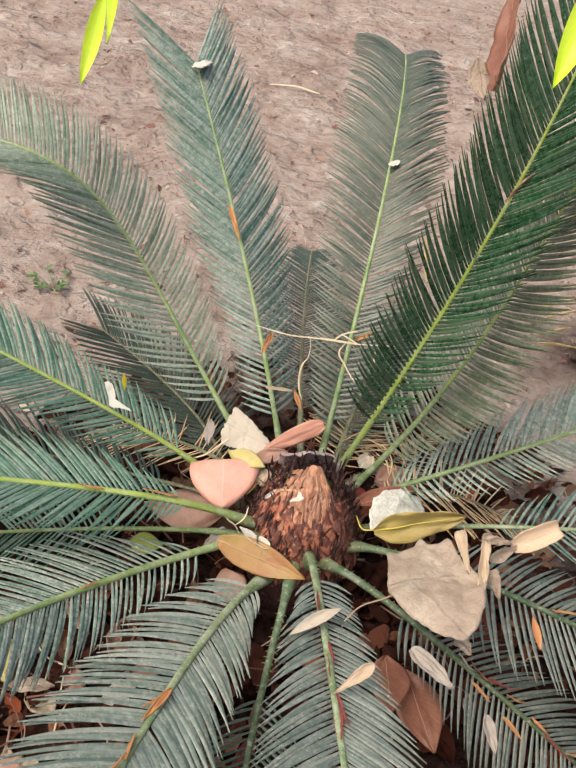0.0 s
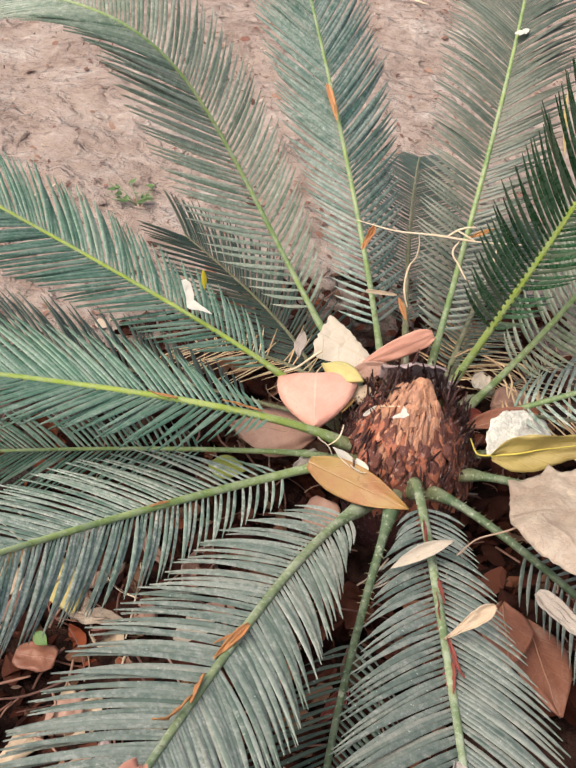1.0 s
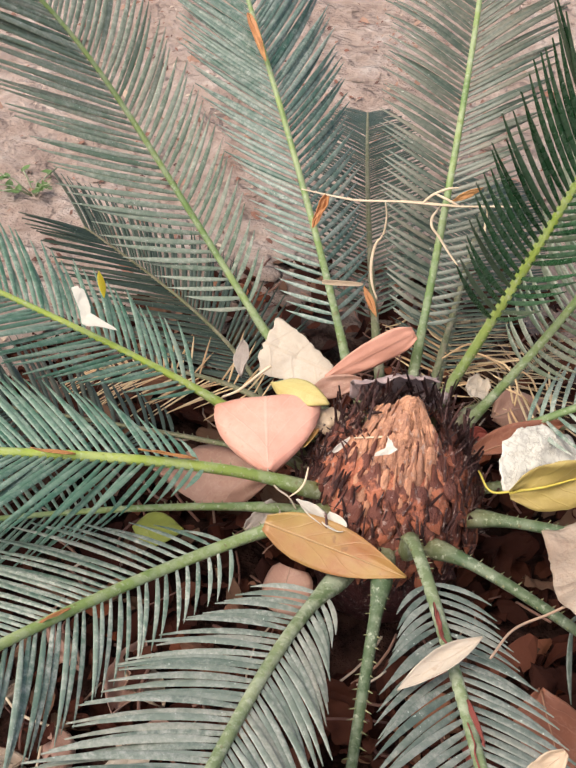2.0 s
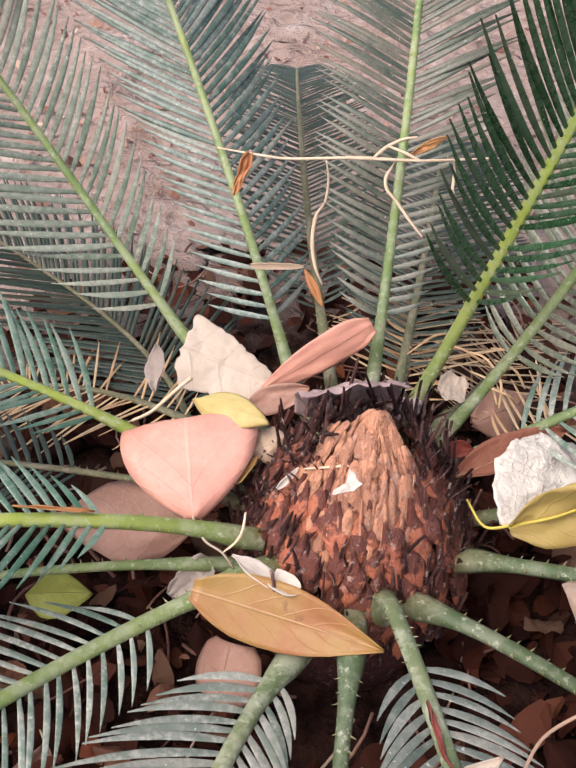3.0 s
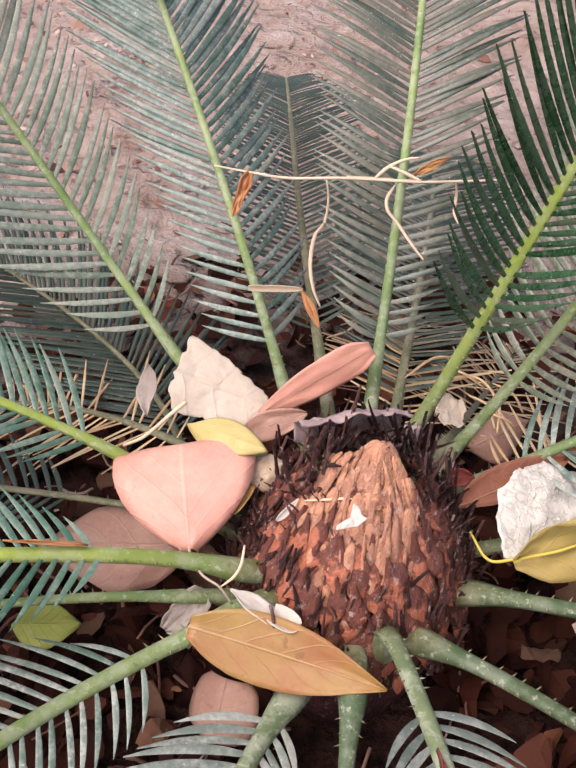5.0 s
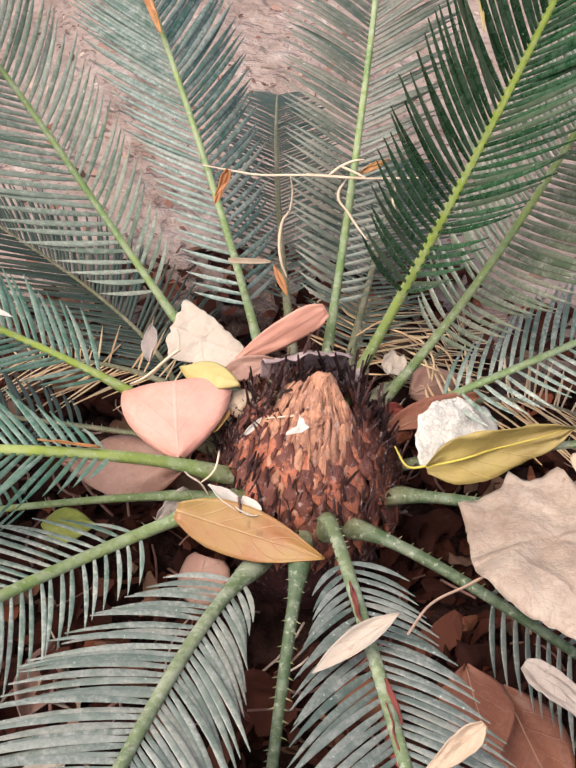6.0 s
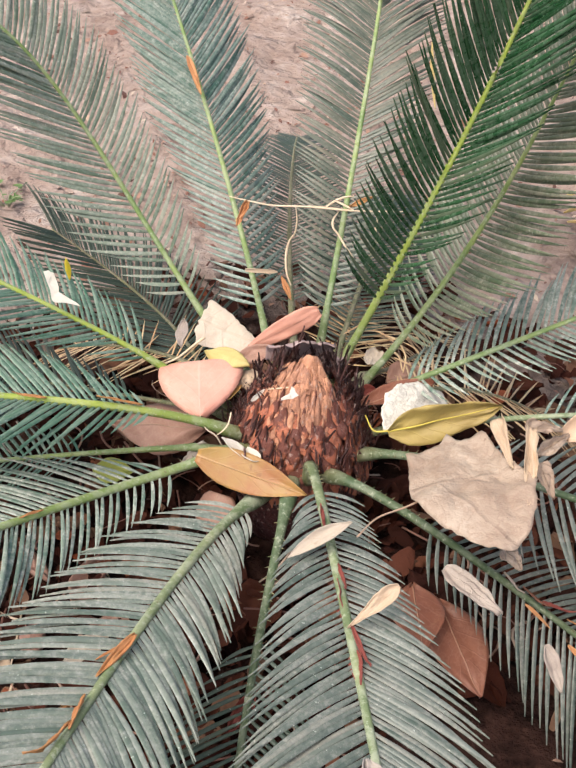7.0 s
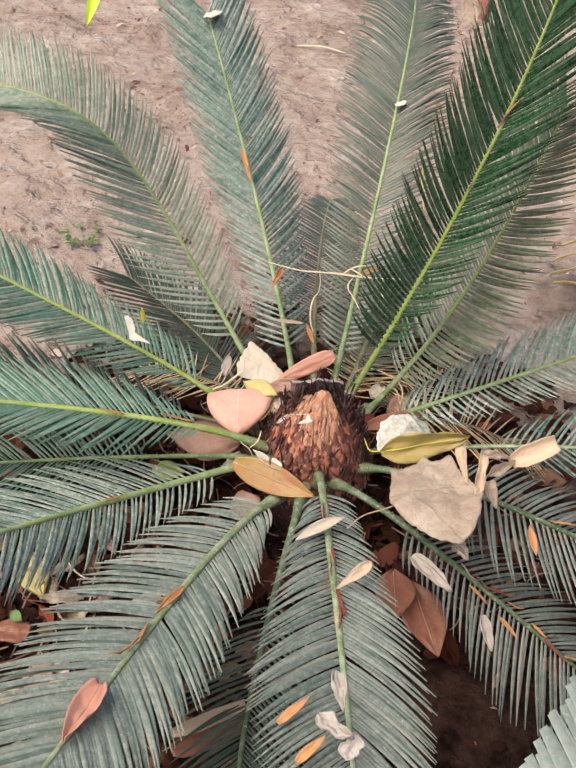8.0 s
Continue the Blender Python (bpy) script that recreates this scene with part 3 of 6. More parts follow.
def frond(c, total, start, long, vee, twist=0.0, leafy="grey", stem="sage", gap=0.0053, thick=0.0036, lean=(66, 48, 24), droop=0.0, label="", seed=1, dead=0.0, width=1.0, flare=0.35, spiny=1.0, crowd=0.35, rise=3.6, jitter=1.0, parent=None, sparse=0.3, sides=None, bend=0.085, hook=0.0, blunt=0.0):
    """One pinnate frond: a spiny stalk that runs into a rachis, with two rows of leaflets.
    sides: for the left and the right row the lean at three places, the rise at root and tip, and the length at four."""
    rnd = random.Random(seed)
    pts, length, root_length = frond_line(c, total)
    first = start * (length - root_length) + root_length
    n = len(pts)
    bm = bmesh.new()
    rad = []
    for i in range(n):
        s = i / (n - 1)
        r = thick * (1.0 - 0.70 * s ** 0.9)
        away = max(0.0, s - root_length / length)
        if away < 0.07:
            r *= 1 + (0.10 + 0.52 * flare) * (1 - away / 0.07) ** 2.0
        rad.append(max(r, 0.0009))
    tube(bm, [rel(p) for p in pts], rad, 10, 0.8)
    stalk = part("frond", bm, STEM[stem], parent or cycad, label)
    RACHIS.append(pts)

    def frame_at(d):
        x = min(max(d / length, 0), 0.9999) * (n - 1)
        i = int(x)
        p = pts[i].lerp(pts[i + 1], x - i)
        t = (pts[min(i + 2, n - 1)] - pts[max(i - 1, 0)]).normalized()
        up = Vector((0, 0, 1))
        nn = (up - t * up.dot(t)).normalized()
        nn = (Matrix.Rotation(radians(twist), 3, t) @ nn).normalized()
        return p, t, nn, t.cross(nn).normalized()

    d = 0.02
    while d < first:
        p, t, nn, b = frame_at(d)
        r = thick * 0.95
        for side in (-1, 1):
            if rnd.random() < 0.85:
                root = p + b * side * r * 0.85 + nn * r * 0.35
                way = (b * side * 0.8 + nn * 0.35 + t * 0.35).normalized()
                x = way.cross(nn).normalized()
                k = rnd.uniform(0.0014, 0.0032) * spiny
                m = Matrix((x * 0.0007, way * k, way.cross(x) * 0.0007)).transposed().to_4x4()
                m.translation = rel(root)
                ob = new("spine", spine_mesh())
                ob.parent = stalk
                ob.matrix_basis = m
        d += rnd.uniform(0.005, 0.009)

    d = first
    while d < length - 0.002:
        s = (d - first) / (length - first)
        for side in (-1, 1):
            dd = d + rnd.uniform(-0.0007, 0.0007) + (gap / 2 if side > 0 else 0)
            p, t, nn, b = frame_at(dd)
            grow = min(1.0, 0.38 + s * rise) * (1 - 0.30 * max(0, s - 0.6) / 0.4)
            size = long * grow * rnd.uniform(1 - 0.06 * jitter, 1.05)
            ang = radians((lean[0] + (lean[1] - lean[0]) * s / 0.45 if s < 0.45 else lean[1] + (lean[2] - lean[1]) * (s - 0.45) / 0.55) + rnd.uniform(-2.5, 2.5) * jitter)
            v = radians(vee[0 if side < 0 else 1] + rnd.uniform(-4, 4) * jitter)
            if sides:
                l0, l1, l2, v0, v1, *lengths = sides[0 if side < 0 else 1]
                size = between(s, (0, 0.12, 0.4, 1), lengths) * rnd.uniform(1 - 0.05 * jitter, 1.05)
                ang = radians(between(s, (0, 0.45, 1), (l0, l1, l2)) + rnd.uniform(-2.5, 2.5) * jitter)
                v = radians(v0 + (v1 - v0) * s + rnd.uniform(-4, 4) * jitter)
            out = b * side * math.cos(v) + nn * math.sin(v)
            way = (t * math.cos(ang) + out * math.sin(ang)).normalized()
            way = (way + Vector((0, 0, -droop))).normalized()
            face = (nn * math.cos(v) - b * side * math.sin(v))
            face = (face - way * face.dot(way)).normalized()
            x = way.cross(face).normalized()
            if rnd.random() < 0.012 + dead:
                continue
            root = p + out * rad[min(int(dd / length * (n - 1)), n - 1)] * 0.7
            m = Matrix((x * (0.4 * size + 0.6 * long) * width * (1 - 0.7 * crowd * s) * rnd.uniform(0.9, 1.1), way * size, face * size)).transposed().to_4x4()
            m.translation = rel(root)
            ob = new("leaflet", leaflet_mesh(side, leafy, bend, hook, blunt))
            ob.parent = stalk
            ob.matrix_basis = m
        d += gap * (1.1 - crowd * s) * (1 + sparse * max(0.0, 1 - s / 0.45))
    return stalk


FRONDS = [
    # control points, total length, bare share, leaflet length, vee left and right, twist, leaflets, stem, label
    (((0.070, 1.004, 0.159), (-0.118, 1.136, 0.335), (-0.065, 1.008, 0.447), (-0.264, 1.079, 0.415)), 0.53, 0.04, 0.098, (-16, 15), 0, "sage", "green", "arching grey-green frond bending over at its tip", dict(spiny=0.6, gap=0.0050, width=1.04, jitter=0.9, sparse=0.6, hook=0.05, sides=((67, 40, 35, -12, -2, 0.036, 0.083, 0.108, 0.05), (62, 57, 70, 58, 50, 0.034, 0.056, 0.072, 0.08)))),
    (((0.137, 0.990, 0.153), (0.095, 1.067, 0.232), (0.029, 1.167, 0.331), (-0.059, 1.291, 0.450)), 0.445, 0.06, 0.092, (16, 13), 0, "slate", "green", "straight grey-green frond with a bare green stalk", dict(spiny=0.6, gap=0.0046, width=1.04, jitter=0.9, sparse=0.6, bend=0.04, sides=((64, 40, 36, -24, 7, 0.040, 0.044, 0.086, 0.105), (70, 49, 33, -32, 13, 0.048, 0.074, 0.106, 0.10)))),
    (((0.189, 1.001, 0.148), (0.201, 1.172, 0.346), (0.198, 1.346, 0.438), (0.180, 1.521, 0.424)), 0.585, 0.05, 0.095, (26, 26), 0, "dusk", "green", "long dusty grey-green frond", dict(spiny=0.6, gap=0.0039, width=1.08, jitter=1.2, sparse=0.55, hook=0.16, sides=((78, 66, 38, 18, 20, 0.026, 0.052, 0.076, 0.11), (82, 48, 45, 14, 12, 0.024, 0.046, 0.090, 0.070)))),
    (((0.212, 0.970, 0.146), (0.278, 1.019, 0.316), (0.321, 1.045, 0.457), (0.340, 1.048, 0.571)), 0.56, 0.13, 0.122, (72, 8), 0, "deep", "lime", "young upright deep green frond with a yellow-green rachis", dict(gap=0.0043, thick=0.0043, crowd=0.5, width=0.84, sparse=0.4, bend=0.12, sides=((68, 47, 46, 100, 66, 0.072, 0.090, 0.100, 0.085), (65, 48, 42, 22, -17, 0.042, 0.082, 0.106, 0.089)))),
    (((0.237, 0.974, 0.128), (0.282, 1.002, 0.194), (0.316, 1.023, 0.265), (0.339, 1.037, 0.341)), 0.40, 0.14, 0.088, (12, 8), 0, "olive", "dull", "olive-grey frond low behind the upright one", dict(lean=(78, 64, 40), droop=0.12, gap=0.0043, width=1.15, thick=0.0042, rise=2.5)),
    (((0.251, 0.952, 0.132), (0.327, 0.971, 0.173), (0.397, 1.000, 0.200), (0.460, 1.038, 0.214)), 0.48, 0.06, 0.098, (20, 20), 0, "mist", "green", "spreading grey-green frond", dict(width=1.0, gap=0.0055, crowd=0.15, sparse=0.4, sides=((62, 51, 30, 11, 17, 0.045, 0.062, 0.091, 0.075), (76, 66, 34, 7, 15, 0.040, 0.048, 0.060, 0.065)))),
    (((0.270, 0.913, 0.130), (0.337, 0.910, 0.157), (0.403, 0.914, 0.173), (0.466, 0.924, 0.178)), 0.42, 0.30, 0.080, (12, 12), 0, "slate", "sage", "lower spreading grey-green frond", dict(width=0.95, gap=0.0058, crowd=0.15)),
    (((0.248, 0.885, 0.121), (0.297, 0.851, 0.169), (0.372, 0.830, 0.179), (0.472, 0.822, 0.151)), 0.46, 0.22, 0.094, (10, 5), 0, "stone", "moss", "drooping grey-green frond under a big dry leaf", dict(flare=1.3, thick=0.0047, droop=0.15, width=1.0, gap=0.0054, crowd=0.1, sparse=0.3, spiny=1.2, sides=((78, 46, 30, 8, 2, 0.045, 0.078, 0.080, 0.075), (74, 58, 30, -6, 1, 0.045, 0.074, 0.086, 0.075)))),
    (((0.223, 0.853, 0.120), (0.253, 0.833, 0.142), (0.343, 0.794, 0.119), (0.495, 0.738, 0.054)), 0.42, 0.22, 0.090, (10, 0), 0, "stone", "moss", "drooping grey-green frond with dead orange leaflets", dict(flare=1.3, thick=0.0047, droop=0.15, width=1.0, gap=0.0055, crowd=0.1, sparse=0.3, spiny=1.0, sides=((70, 55, 30, 10, 6, 0.045, 0.070, 0.090, 0.075), (68, 65, 36, -7, -14, 0.040, 0.050, 0.100, 0.075)))),
    (((0.202, 0.847, 0.123), (0.196, 0.865, 0.150), (0.222, 0.770, 0.177), (0.279, 0.560, 0.205)), 0.52, 0.14, 0.105, (12, 12), 0, "stone", "sage", "broad dusty grey-green frond", dict(flare=1.3, thick=0.0047, droop=0.15, width=1.10, gap=0.0046, crowd=0.55, spiny=1.0, jitter=0.9, sparse=0.35, hook=0.05, sides=((65, 50, 30, 14, 14, 0.034, 0.045, 0.091, 0.085), (58, 63, 42, 13, 22, 0.026, 0.052, 0.088, 0.065)))),
    (((0.188, 0.823, 0.117), (0.184, 0.708, 0.077), (0.187, 0.614, 0.065), (0.199, 0.542, 0.082)), 0.40, 0.30, 0.080, (5, 5), 0, "old", "moss", "old shaded frond low over the soil", dict(flare=1.3, thick=0.0046, spiny=1.5)),
    (((0.158, 0.822, 0.108), (0.131, 0.775, 0.122), (0.110, 0.657, 0.158), (0.100, 0.444, 0.261)), 0.50, 0.03, 0.120, (10, 10), 0, "grey", "sage", "broad dusty grey-green frond", dict(flare=1.3, thick=0.0050, droop=0.15, width=1.10, gap=0.0046, crowd=0.60, jitter=0.9, sparse=0.35, hook=0.04, sides=((58, 48, 28, 2, 1, 0.026, 0.062, 0.088, 0.100), (64, 62, 32, 17, 20, 0.040, 0.078, 0.092, 0.095)))),
    (((0.126, 0.851, 0.129), (0.047, 0.807, 0.117), (-0.007, 0.721, 0.159), (-0.034, 0.595, 0.255)), 0.48, 0.10, 0.108, (2, 12), 0, "mist", "dull", "grey-green frond with hanging leaflets", dict(droop=0.2, width=0.80, gap=0.0050, crowd=0.40, sparse=0.5, thick=0.0050, flare=1.3, spiny=1.4, sides=((72, 34, 30, -2, -12, 0.028, 0.044, 0.092, 0.105), (62, 58, 32, 9, 18, 0.034, 0.095, 0.084, 0.075)))),
    (((0.097, 0.870, 0.112), (0.001, 0.889, 0.066), (-0.096, 0.868, 0.055), (-0.194, 0.807, 0.077)), 0.46, 0.25, 0.075, (10, 10), 0, "blue", "dull", "low frond close over the litter"),
    (((0.123, 0.874, 0.136), (0.081, 0.870, 0.153), (-0.007, 0.836, 0.183), (-0.142, 0.769, 0.226)), 0.48, 0.14, 0.105, (12, 15), 0, "blue", "lime", "blue-green frond with a yellow-green rachis", dict(thick=0.0048, width=0.98, gap=0.0041, crowd=0.35, sparse=0.5, flare=0.7, bend=0.05, sides=((68, 42, 24, 20, 15, 0.029, 0.095, 0.092, 0.075), (66, 45, 30, 10, 11, 0.022, 0.069, 0.098, 0.092)))),
    (((0.046, 0.938, 0.142), (0.006, 0.939, 0.167), (-0.082, 0.936, 0.210), (-0.214, 0.913, 0.286)), 0.50, 0.03, 0.105, (10, 14), 0, "blue", "lime", "blue-green frond with a yellow-green rachis", dict(width=0.98, gap=0.0041, crowd=0.35, sparse=0.5, bend=0.06, sides=((57, 58, 34, 18, 6, 0.042, 0.080, 0.102, 0.092), (62, 59, 34, 4, 14, 0.055, 0.068, 0.088, 0.088)))),
    (((0.093, 0.918, 0.127), (0.070, 1.052, 0.057), (0.000, 1.125, 0.056), (-0.116, 1.137, 0.127)), 0.36, 0.26, 0.095, (12, 12), 0, "old", "old", "old dark frond behind the younger ones", dict(gap=0.0050, width=0.95, lean=(62, 50, 35))),
    (((0.098, 0.930, 0.100), (0.010, 0.950, 0.085), (-0.090, 0.950, 0.085), (-0.200, 0.915, 0.120)), 0.54, 0.16, 0.095, (8, 8), 0, "old", "old", "old dark frond under the younger ones", dict(gap=0.0050, width=0.95, thick=0.0026, lean=(64, 52, 32), jitter=1.6)),
    (((0.157, 1.028, 0.140), (0.137, 1.110, 0.165), (0.122, 1.210, 0.175), (0.110, 1.310, 0.160)), 0.44, 0.06, 0.066, (10, 10), 0, "old", "old", "old dark frond behind the younger ones", dict(crowd=0.2, gap=0.0043, width=1.05, lean=(74, 60, 34))),
    (((0.202, 0.985, 0.120), (0.215, 1.080, 0.150), (0.226, 1.170, 0.160), (0.232, 1.260, 0.140)), 0.36, 0.10, 0.074, (6, 6), 0, "old", "old", "old dark frond behind the younger ones", dict(crowd=0.2, gap=0.0045, width=1.0, lean=(76, 64, 36))),
    (((0.205, 0.985, 0.105), (0.212, 1.050, 0.110), (0.218, 1.110, 0.095), (0.222, 1.170, 0.060)), 0.24, 0.12, 0.075, (25, 25), 0, "dry", "old", "withered frond with straw-coloured leaflets", dict(gap=0.0055, width=0.85, lean=(80, 60, 25), jitter=3.0, droop=0.3, dead=0.2)),
    (((0.245, 0.965, 0.110), (0.300, 1.000, 0.115), (0.350, 1.025, 0.095), (0.400, 1.045, 0.060)), 0.26, 0.12, 0.070, (25, 25), 0, "dry", "old", "withered frond with straw-coloured leaflets", dict(gap=0.0052, width=0.9, lean=(85, 65, 25), jitter=3.0, droop=0.3, dead=0.2)),
    (((0.100, 0.965, 0.110), (0.040, 1.000, 0.105), (-0.015, 1.025, 0.085), (-0.070, 1.045, 0.055)), 0.24, 0.12, 0.065, (20, 20), 0, "dry", "old", "withered frond with straw-coloured leaflets", dict(gap=0.0055, width=0.8, lean=(85, 65, 25), jitter=3.0, droop=0.3, dead=0.2)),
    (((0.232, 0.977, 0.130), (0.255, 1.048, 0.075), (0.285, 1.122, 0.037), (0.320, 1.200, 0.016)), 0.30, 0.15, 0.070, (15, 15), 0, "dry", "old", "withered frond with straw-coloured leaflets", dict(gap=0.0055, width=0.8, jitter=3.0, droop=0.2, dead=0.2)),
]
for i, (c, total, start, long, vee, twist, leafy, stem, label, *more) in enumerate(FRONDS):
    frond(c, total, start, long, vee, twist, leafy, stem, label=label, seed=11 + i, **(more[0] if more else {}))


def build_neighbour():
    """A second cycad just outside the view, of which one pale frond reaches in."""
    ORIGIN[0] = Vector((0.46, 0.15, 0.0))
    plant = new("cycad")
    plant.location = ORIGIN[0]
    tagged(plant, "second cycad reaching in with one pale dusty frond", "cycad")
    frond(((0.45, 0.23, 0.08), (0.466, 0.37, 0.19), (0.488, 0.488, 0.224), (0.537, 0.588, 0.214)), 0.50, 0.20, 0.105, (10, 10), 0, "pale", "sage", seed=77, parent=plant, gap=0.0066, width=2.2, crowd=0.1, lean=(66, 60, 50), sparse=0.0, blunt=0.72, hook=0.10, jitter=0.4)
    ORIGIN[0] = FOOT


build_neighbour()


def build_caudex():
    """The stump: a dark pear-shaped core, rows of diamond scales ending in needles, and a tan fibrous crown."""
    rnd = random.Random(5)
    top = 0.203

    def surface(ang, h):
        # h from 0 (foot) to 1 (top)
        r = lerp_list((0.054, 0.059, 0.064, 0.067, 0.067, 0.064, 0.058, 0.047, 0.0335, 0.019, 0.004), h)
        return Vector((math.cos(ang) * r + 0.006 * max(0.0, h - 0.6) / 0.4, math.sin(ang) * r, top * h)), r

    bm = bmesh.new()
    rings = []
    for i in range(19):
        h = i / 18
        ring = []
        for k in range(32):
            p, r = surface(2 * math.pi * k / 32, h)
            wob = (0.90 if h < 0.70 else 0.55) + 0.05 * noise.noise((p.x * 60, p.y * 60, p.z * 40))
            ring.append(bm.verts.new((p.x * wob, p.y * wob, (p.z - 0.002) * (1 - 0.10 * h * h))))
        rings.append(ring)
    for a, b in zip(rings, rings[1:]):
        for k in range(32):
            bm.faces.new((a[k], a[(k + 1) % 32], b[(k + 1) % 32], b[k]))
    bm.faces.new(rings[-1])
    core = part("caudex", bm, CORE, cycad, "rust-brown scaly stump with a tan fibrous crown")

    # under the fibres of the crown: a ridged tan apron that spreads forward from the top
    bm = bmesh.new()
    rows, cols, grid = 22, 72, []
    for i in range(rows + 1):
        u = i / rows
        spread = radians(58 + 112 * u ** 2.4)
        row = []
        for k in range(cols + 1):
            v = 2 * k / cols - 1
            ang = radians(-94) + v * spread
            h = 0.60 + 0.385 * u + 0.10 * abs(v) ** 2 * (1 - u)
            p, r = surface(ang, h)
            ridge = 0.0022 * abs(noise.noise((k * 0.55, i * 0.10, 2.0))) + 0.0016 * noise.noise((k * 1.3, i * 0.22, 5.0))
            p += Vector((math.cos(ang), math.sin(ang), 0.3)) * (ridge - 0.0030 - 0.004 * abs(v) ** 4 - 0.004 * (1 - u) ** 3)
            row.append(bm.verts.new(p))
        grid.append(row)
    for a, b in zip(grid, grid[1:]):
        for k in range(cols):
            bm.faces.new((a[k], a[k + 1], b[k + 1], b[k]))
    bm.faces.new(grid[-1])
    part("crown", bm, RIDGE, core, "tan fibrous apron at the top")

    def blade(w, l, t, prof):
        """A thick scale a length l tall: rows of (height, width, standing-off) in its own plane."""
        v, f = [], []
        for s, k, o in prof:
            for x in (-1, -0.4, 0.4, 1):
                v.append((x * w * k * 0.5, t * (o - 0.55 * x * x), s * l))
        n = len(prof)
        for i in range(n - 1):
            for k in range(3):
                a = i * 4 + k
                f.append((a, a + 1, a + 5, a + 4))
        b0 = len(v)
        for i in range(n):
            for x in (0, 3):
                p = v[i * 4 + x]
                v.append((p[0] * 0.9, p[1] - t * 0.9, p[2]))
        for i in range(n - 1):
            f.append((i * 4 + 4, b0 + 2 * i + 2, b0 + 2 * i, i * 4))
            f.append((i * 4 + 3, b0 + 2 * i + 1, b0 + 2 * i + 3, i * 4 + 7))
        return v, f

    diamond = ((0.0, 0.05, 1.3), (0.16, 0.62, 1.5), (0.34, 1.0, 1.2), (0.50, 0.80, 0.7), (0.72, 0.34, 0.5), (1.0, 0.07, 1.6))
    broken = ((0.0, 0.15, 1.2), (0.2, 0.72, 1.5), (0.42, 1.0, 1.3), (0.62, 0.80, 0.8), (0.74, 0.45, 0.4))
    needle = ((0.0, 1.0, 1.0), (0.4, 0.8, 1.2), (0.75, 0.5, 1.6), (1.0, 0.12, 2.2))
    fibre = ((0.0, 0.5, 0.7), (0.25, 1.0, 1.1), (0.65, 0.75, 0.9), (0.9, 0.5, 0.9), (1.0, 0.2, 0.7))
    plates = [shape_mesh(blade(w, l, 0.0026, p), "scale", SCALE) for w, l, p in ((0.0136, 0.032, diamond), (0.0126, 0.029, diamond), (0.0132, 0.025, broken))]

    def place(name, mesh, ang, h, tilt, spin, sc, off=0.0):
        p, r = surface(ang, h)
        p += Vector((math.cos(ang), math.sin(ang), 0)) * off
        ob = new(name, mesh)
        ob.parent = core
        ob.matrix_basis = (Matrix.Translation(p) @ Matrix.Rotation(ang - math.pi / 2, 4, "Z") @ Matrix.Rotation(radians(tilt), 4, "X")
                           @ Matrix.Rotation(radians(spin), 4, "Y") @ Matrix.Diagonal((*sc, 1)))

    golden = math.pi * (3 - math.sqrt(5))
    count = 230
    for i in range(count):
        h = 0.36 + 0.40 * (i / count) ** 1.04
        ang = i * golden + rnd.uniform(-0.05, 0.05)
        if math.sin(ang) > 0.4 and i % 3:  # bristles cover the far side
            continue
        k = rnd.uniform(0.88, 1.16)
        tilt = 6 + 85 * max(0, h - 0.42) + rnd.uniform(-5, 7)
        place("scale", plates[rnd.choice((0, 0, 1, 1, 2))], ang, h, tilt, rnd.uniform(-12, 12), (k * 0.96, rnd.uniform(0.45, 1.0), k * rnd.uniform(0.9, 1.2)), rnd.uniform(-0.0015, 0.0018))

    # split tan fibres that run down from the top like wet hair, longest and widest in front
    shred = ((0.0, 0.35, 0.3), (0.12, 0.9, 0.9), (0.4, 1.0, 1.1), (0.7, 0.8, 0.9), (0.92, 0.5, 0.7), (1.0, 0.15, 0.5))
    strands = [shape_mesh(blade(w, l, 0.0022, p), "fibre", RIDGE) for w, l, p in ((0.0040, 0.028, fibre), (0.0054, 0.032, shred), (0.0032, 0.036, shred), (0.0064, 0.026, fibre))]
    for i in range(150):
        h = 0.61 + 0.29 * rnd.random() ** 0.8
        spread = 36 + 60 * max(0.0, h - 0.64) / 0.3
        v = rnd.uniform(-1, 1)
        ang = radians(-99 + v * spread)
        if abs(v) > 0.6 and h < 0.72 and rnd.random() < 0.5:
            continue
        slope = 24 + 14 * (h - 0.6) / 0.3
        place("fibre", strands[i % 4], ang, h, slope + rnd.uniform(-4, 3), rnd.uniform(-9, 9) - 10 * v,
              (rnd.uniform(0.7, 1.7), rnd.uniform(0.25, 0.65), rnd.uniform(0.6, 1.05) * (1.0 if h < 0.80 else 0.6)), rnd.uniform(-0.0022, 0.0012))

    needles = [shape_mesh(blade(w, l, 0.0011, needle), "needle", DARK) for w, l in ((0.0013, 0.024), (0.0018, 0.020), (0.0026, 0.020))]
    for i in range(380):
        if i < 150:
            ang, h = radians(90 + rnd.uniform(-105, 105)), rnd.uniform(0.50, 0.90)
        elif i < 215:
            ang, h = radians(rnd.choice((-165, -12)) + rnd.gauss(0, 20)), rnd.uniform(0.42, 0.76)
        else:
            ang, h = radians(-90 + rnd.uniform(-115, 115)), rnd.uniform(0.36, 0.70)
        lying = i >= 215
        tilt = 4 + 70 * max(0, h - 0.42) + rnd.uniform(-6, 8) if lying else rnd.uniform(-16, 34)
